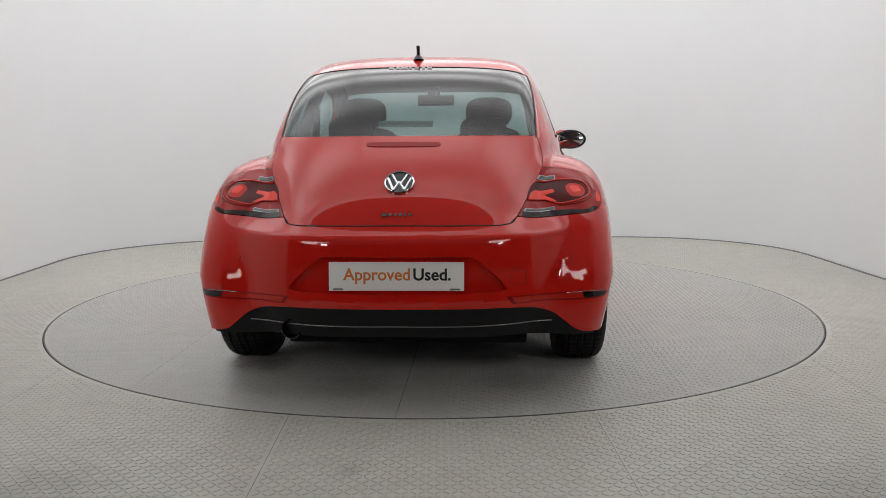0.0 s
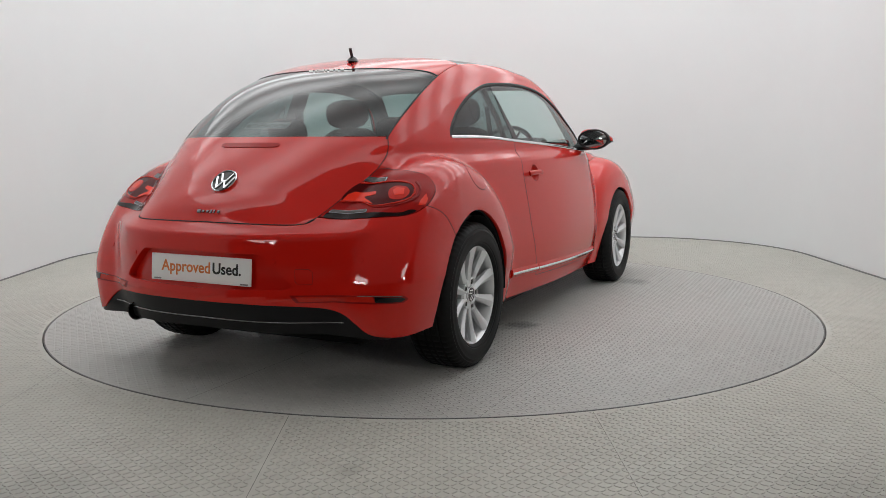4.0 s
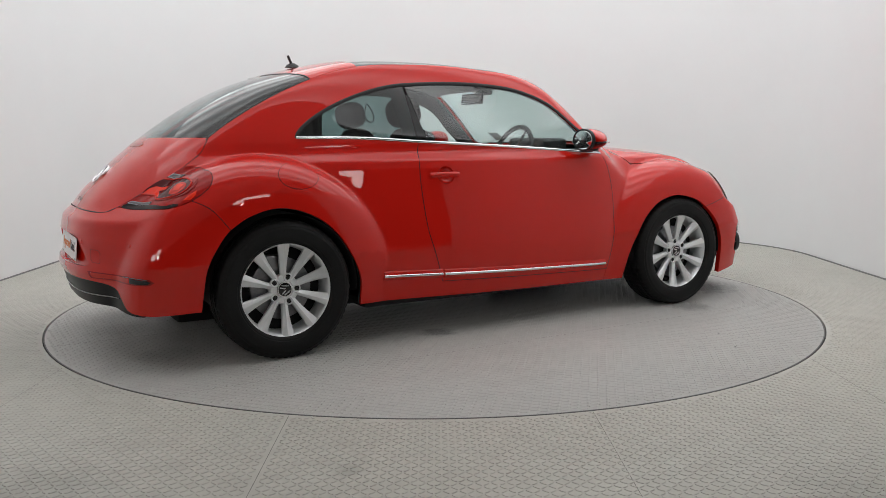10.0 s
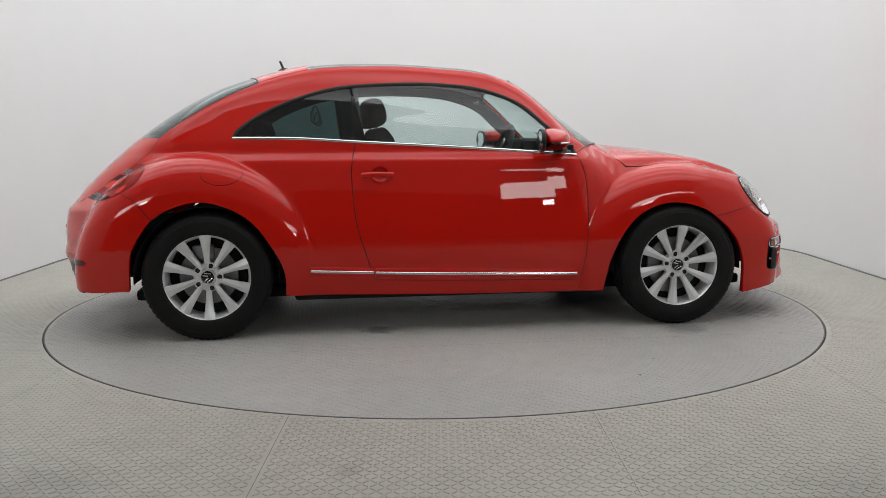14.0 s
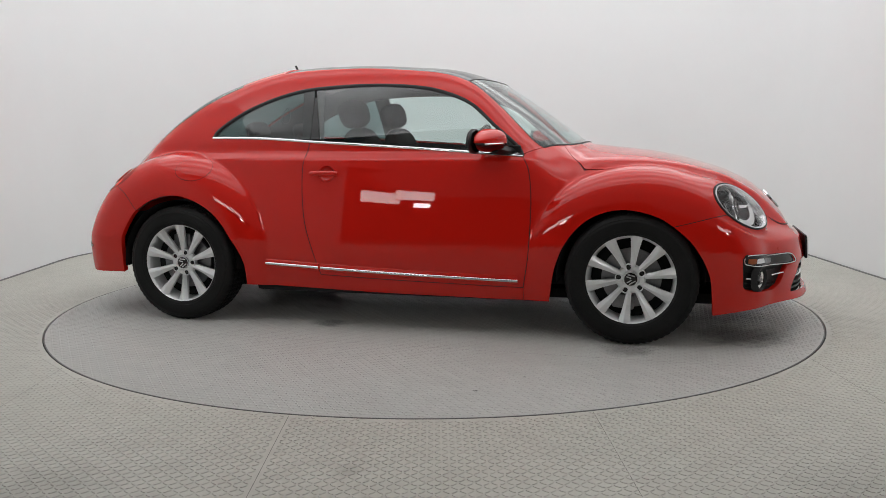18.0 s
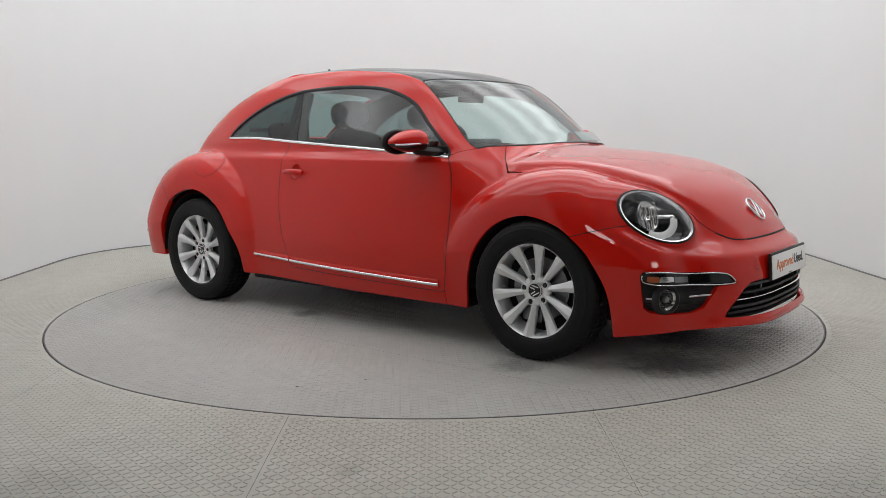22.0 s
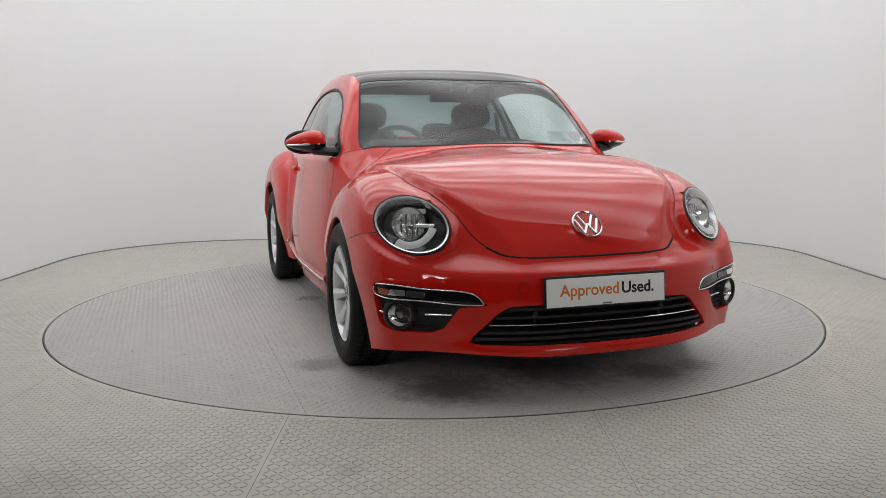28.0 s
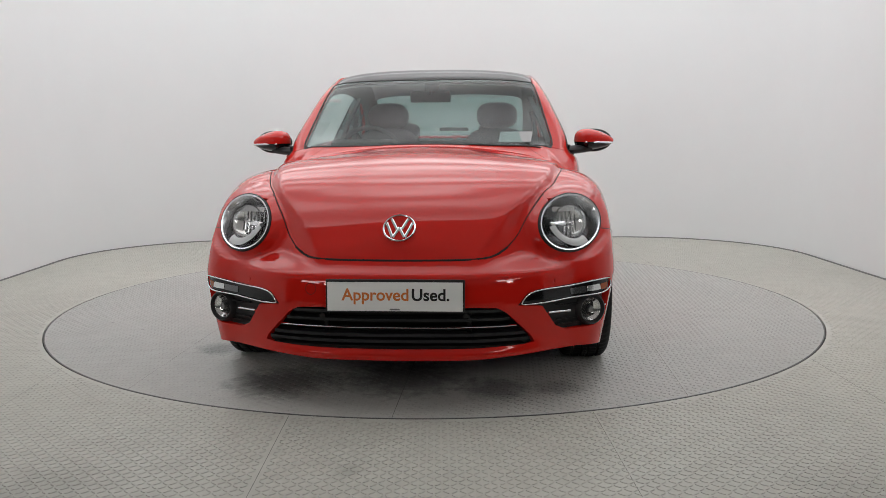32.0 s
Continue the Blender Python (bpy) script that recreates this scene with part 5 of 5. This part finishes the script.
def wheel(x, y, side):
    spin = -7 if x > 0 else 1
    m = pose(x, y, .330, 90 if side < 0 else -90, 0, 0) @ pose(0, 0, 0, 0, 0, (90 if side < 0 else -90) + spin)
    rim = lathe([(.204, -.098), (.204, .040), (.212, .078), (.219, .0885), (.2255, .0955), (.2300, .0960), (.2310, .090), (.224, .078), (.217, .045), (.216, -.10)], 96, m, closed=True)
    w = part("wheel", rim, ALLOY, CAR, "silver ten-spoke alloy wheel")
    part("tyre", tyre_mesh(m), RUBBER, w, "black road tyre")
    for i in range(10):
        part("spoke", spoke_mesh(m @ pose(0, 0, 0, 0, 0, 36 * i)), ALLOY, w)
    part("hub", lathe([(.072, .030), (.074, .052), (.066, .0635), (.044, .066), (.040, .061), (0, .061)], 40, m), ALLOY, w)
    for i in range(5):
        a = radians(72 * i + (18 if x > 0 else -18))
        c = pose(.058 * math.cos(a), .058 * math.sin(a), 0)
        part("bolt_boss", lathe([(.0155, .068), (.0185, .0695), (.0215, .066), (.0215, .05), (.0155, .05)], 24, m @ c, closed=True), ALLOY, w)
        part("wheel_bolt", lathe([(0, .0665), (.0095, .0665), (.012, .063), (.0155, .0625), (.0155, .05)], 16, m @ c), GLOSS_BLACK, w, "black wheel bolt")
    cap = part("hub_cap", lathe([(0, .071), (.028, .0705), (.034, .069), (.036, .060)], 32, m), GLOSS_BLACK, w, "round hub cap with emblem")
    up = tuple(m.to_3x3() @ Vector((0, 0, 1)))
    for pts in (((-.5, .65), (-.14, -.1)), ((.5, .65), (.14, -.1)), ((-.78, .35), (-.36, -.7)), ((.78, .35), (.36, -.7))):
        line = [m @ pose(0, 0, 0, 0, 0, 15) @ Vector((a * .032, b * .032, .0715)) for a, b in pts]
        for p, q in zip(line, line[1:]):
            part("emblem_bar", sweep([p, q], .006, .0016, up=up), CHROME, w)
    part("cap_rim", lathe([(.0325, .0705), (.0360, .0705), (.0360, .066), (.0325, .066)], 32, m, closed=True), CHROME, w)
    part("brake_disc", lathe([(.06, .012), (.150, .012), (.150, -.008), (.06, -.008)], 48, m, closed=True), STEEL, w, "steel brake disc")
    part("brake_caliper", box(.075, .11, .06, m @ pose(-.125 if x > 0 else .125, .02, .0), .012), STEEL, w, "grey brake caliper")
    part("brake_shield", lathe([(0, -.012), (.203, -.012), (.203, -.02), (0, -.02)], 40, m), DARK, w)


for x, y in ((1.269, .783), (-1.269, .770)):
    for s in (-1, 1):
        wheel(x, s * y, s)


# wheel houses, floor pan: dark, seen in gaps and under the car
def wheel_house(x, r, s):
    bm = bmesh.new()
    rows = []
    for a in np.linspace(radians(-4), radians(184), 36):
        c, k = math.cos(a), math.sin(a)
        rows.append([bm.verts.new((x + r * c, s * y, max(.328 + r * k, .2))) for y in (.862, .52)] )
    for a, b in zip(rows, rows[1:]):
        bm.faces.new((a[0], b[0], b[1], a[1]))
    bm.faces.new([q[1] for q in rows])
    bmesh.ops.recalc_face_normals(bm, faces=bm.faces)
    return part("wheel_house", smooth(bm), DARK, CAR, "dark wheel arch liner")


for s in (-1, 1):
    wheel_house(1.262, .365, s)
    wheel_house(-1.270, .365, s)
part("floor_pan", box(3.5, 1.04, .06, pose(.05, 0, .185), .02), DARK, CAR, "dark underbody")
part("floor_side", box(1.66, 1.56, .05, pose(0, 0, .205), .02), DARK, CAR)
part("engine_block", box(.62, .84, .34, pose(1.52, 0, .42), .05), DARK, CAR)
part("boot_well", box(.62, 1.0, .28, pose(-1.72, 0, .42), .05), DARK, CAR)
for o in list(CAR.children):
    o.matrix_local = AT @ o.matrix_local

# ---- the cabin, seen through the glass ----
CABIN = []


def rounded(sx, sy, sz, m, e=2.8, material=FABRIC, name="cushion", parent=None, label=""):
    """A soft block: a rounded superellipsoid."""
    bm = bmesh.new()
    bmesh.ops.create_uvsphere(bm, u_segments=28, v_segments=18, radius=1)
    for v in bm.verts:
        x, y, z = v.co
        r = (abs(x) ** e + abs(y) ** e + abs(z) ** e) ** (-1 / e)
        v.co = (x * r * sx / 2, y * r * sy / 2, z * r * sz / 2)
    bmesh.ops.transform(bm, matrix=m, verts=bm.verts)
    for f in bm.faces:
        f.smooth = True
    ob = part(name, bm, material, parent or CAR, label)
    if parent is None:
        ob.matrix_local = AT
    return ob


def cabin_part(name, bm, material, label=""):
    ob = part(name, bm, material, CAR, label)
    ob.matrix_local = AT
    return ob


for s in (-1, 1):
    y = .36 * s
    back = rounded(.16, .48, .60, pose(-.27, y, .805, 0, -16, 0), 3.2, name="front_seat_back", label="black cloth front seat back")
    rounded(.50, .50, .20, pose(.02, y, .46, 0, 6, 0), 3.0, name="seat_cushion", parent=back)
    rounded(.145, .265, .165, pose(-.375, y, 1.178, 0, -14, 0), 2.8, name="head_restraint", parent=back, label="black head restraint")
    for k in (-.06, .06):
        part("restraint_post", sweep([(-.345, y + k, 1.04), (-.37, y + k, 1.15)], .011, .011), CHROME, back)
    rear = rounded(.09, .23, .13, pose(-1.02, .33 * s, 1.075, 0, -16, 0), 3.0, name="rear_head_restraint", label="black rear head restraint")
    for k in (-.05, .05):
        part("restraint_post", sweep([(-.99, .33 * s + k, .95), (-1.01, .33 * s + k, 1.05)], .010, .010), CHROME, rear)
rear_seat = rounded(.16, 1.16, .52, pose(-.93, 0, .76, 0, -20, 0), 4, name="rear_bench_back", label="black cloth rear bench")
rounded(.46, 1.12, .18, pose(-.66, 0, .47), 4, name="bench_cushion", parent=rear_seat)
dash = cabin_part("dashboard", box(.38, 1.28, .20, pose(.60, 0, .85, 0, 8, 0), .07, 4), TRIM, "dark grey dashboard")
part("instrument_hood", box(.20, .36, .09, pose(.55, -.37, .985), .035, 3), TRIM, dash)
part("dash_top", box(.30, 1.02, .04, pose(.72, 0, .945, 0, 5, 0), .018, 3), TRIM, dash)
part("centre_stack", box(.20, .26, .40, pose(.56, 0, .72), .03), TRIM, dash)
# steering wheel on the car's right
SW = Matrix.Translation((.36, -.365, .925)) @ pose(0, 0, 0, 0, -68, 0)
ring = [SW @ Vector((.185 * math.cos(a), .185 * math.sin(a), 0)) for a in np.linspace(0, 2 * math.pi, 41)[:-1]]
sw = cabin_part("steering_wheel", sweep(ring, .030, .028, up=tuple(SW.to_3x3() @ Vector((0, 0, 1))), closed=True), TRIM, "black three-spoke steering wheel")
part("wheel_boss", lathe([(0, .03), (.05, .026), (.065, 0), (.05, -.03)], 28, SW), TRIM, sw)
for a in (90, 205, 335):
    part("wheel_spoke", sweep([SW @ Vector((.04 * math.cos(radians(a)), .04 * math.sin(radians(a)), 0)), SW @ Vector((.18 * math.cos(radians(a)), .18 * math.sin(radians(a)), 0))], .035, .014), TRIM, sw)
part("steering_column", sweep([SW @ Vector((0, 0, -.02)), SW @ Vector((0, 0, -.25))], .09, .09), TRIM, sw)
mir = cabin_part("rear_view_mirror", box(.025, .235, .068, pose(.30, -.02, 1.275, 0, 10, 0), .011, 3), BLACK, "black interior mirror")
part("mirror_stem", sweep([(.31, -.02, 1.29), (.37, -.01, 1.335)], .022, .022), BLACK, mir)
part("mirror_face", box(.004, .215, .052, pose(.286, -.02, 1.275, 0, 10, 0), .001), CHROME, mir)
cabin_part("sensor_housing", box(.10, .085, .03, pose(.395, 0, 1.335, 0, 25, 0), .012), BLACK, "black sensor housing on the windscreen")
cabin_part("paper_card", box(.002, .17, .085, pose(.815, .47, 1.04, 0, -52, -10)), PAPER, "white paper notice behind the windscreen")
cabin_part("parcel_shelf", box(.46, 1.06, .03, pose(-1.35, 0, .955), .01), TRIM, "dark parcel shelf")
# a printed strip inside the rear window, strap loops behind the doors
p, n = skin_at("rear", 0, 1.108)
out = Vector(n)
LABEL = Matrix.Translation(Vector(p) - out * .012) @ Matrix((Vector((0, -1, 0)), out.cross(Vector((0, -1, 0))), out)).transposed().to_4x4()
label_strip = cabin_part("window_label", box(.232, .046, .002, LABEL, .0008), LABEL_FILM, "pale printed strip inside the rear window")
for i in range(9):
    part("label_bar", box(.018, .010 if i % 3 else .016, .001, LABEL @ pose(-.098 + .0245 * i, .006 if i % 2 else -.004, .0016)), STEEL, label_strip)
for s in (-1, 1):
    loop = [(-.70 + .020 * math.cos(a) * (1.15 - .45 * math.sin(a)), s * (.60 - .02 * math.sin(a)), 1.165 + .046 * math.sin(a)) for a in np.linspace(0, 2 * math.pi, 33)[:-1]]
    cabin_part("strap_loop", sweep(loop, .007, .005, up=(0, s, .2), closed=True), BLACK, "black belt strap loop behind the door")
# linings: the same skin, further in
lining = panel([R_(sunroof_back), seam_back, glass_head], (-.1, 0, 1), .03, gap=-.01, offset=-.03, whole=True, hem=0)
cabin_part("headlining", lining, HEADLINING, "grey headlining")
lin2 = panel([screen_head, on("top", (.432, 0), (-.75, 0)), R_(sunroof_back), R_(seam_fore)], (.02, 0, 1), .03, gap=-.01, offset=-.03, whole=True, hem=0)
cabin_part("sunroof_blind", lin2, HEADLINING, "grey sunroof blind")
pillar = panel([screen_side, roof_seam, glass_side, hatch_up, lamp_out, tail_seam, arch_aft, sill_low, wing_stub, R_(door_foot), door_aft, belt_aft, window_arc, a_foot], (-.05, -.78, .62), .024, gap=.0, offset=-.028, hem=0)
for me in (pillar, mirrored(pillar)):
    cabin_part("pillar_trim", me, TRIM, "dark pillar trim")
card = panel([door_fore, R_(belt_fore), R_(door_aft), door_foot], (0, -1, .12), .03, gap=0, offset=-.06, hem=0)
for me in (card, mirrored(card)):
    cabin_part("door_card", me, TRIM, "dark door lining")
bulk = panel([hood_back, hood_horn, hood_side, hood_tip, hood_nose], (.5, 0, .86), .03, gap=-.004, offset=-.03, whole=True, hem=0)
cabin_part("hood_liner", bulk, DARK)
gate = panel([glass_foot, R_(hatch_foot), R_(hatch_low), R_(hatch_up)], (-.8, 0, .6), .03, gap=-.004, offset=-.03, whole=True, hem=0)
cabin_part("tailgate_liner", gate, DARK)
cabin_part("bulkhead", box(.05, 1.20, .50, pose(.92, 0, .56), .01), DARK)
cabin_part("carpet", box(2.2, 1.30, .05, pose(-.15, 0, .28), .01), FABRIC, "black carpet")
for s in (-1, 1):
    cabin_part("seat_belt", sweep([(-.52, .60 * s, 1.20), (-.50, .615 * s, 1.05), (-.47, .63 * s, .80)], .045, .006), FABRIC, "dark seat belt")
    cabin_part("pillar_post", sweep([(-.53, .575 * s, 1.30), (-.51, .655 * s, 1.14), (-.49, .71 * s, .98)], .12, .03), TRIM, "dark centre pillar")
for i in range(7):
    w = (.03, .02, .045, .015, .03, .02, .03)[i]
    p, n = skin_at("rear", .115 - .031 * i, 1.374)
    part("sticker_bar", box(.002, w * .75, .010, AT @ Matrix.Translation(Vector(p) + Vector(n) * .002) @ Matrix(((.42, 0, -.9, 0), (0, 1, 0, 0), (.9, 0, .42, 0), (0, 0, 0, 1))) @ pose(0, 0, 0, 0, 90, 0)), WHITE_PLATE, CAR, "white sticker mark on the rear window")



def motions():
    """The turntable and the car on it turn together, at an even pace."""
    turn = Curve1((0, 86.56), (6, 52.35), (9, 35.4), (13, 12.7), (19, -21.55), (23, -44.15), (28, -72.3), (32, -94.78))
    rows = [(t, pose(0, 0, 0, 0, 0, float(turn(t)))) for t in range(0, 33, 2)]
    walk(CAR, rows)
    walk(TABLE, rows)


motions()
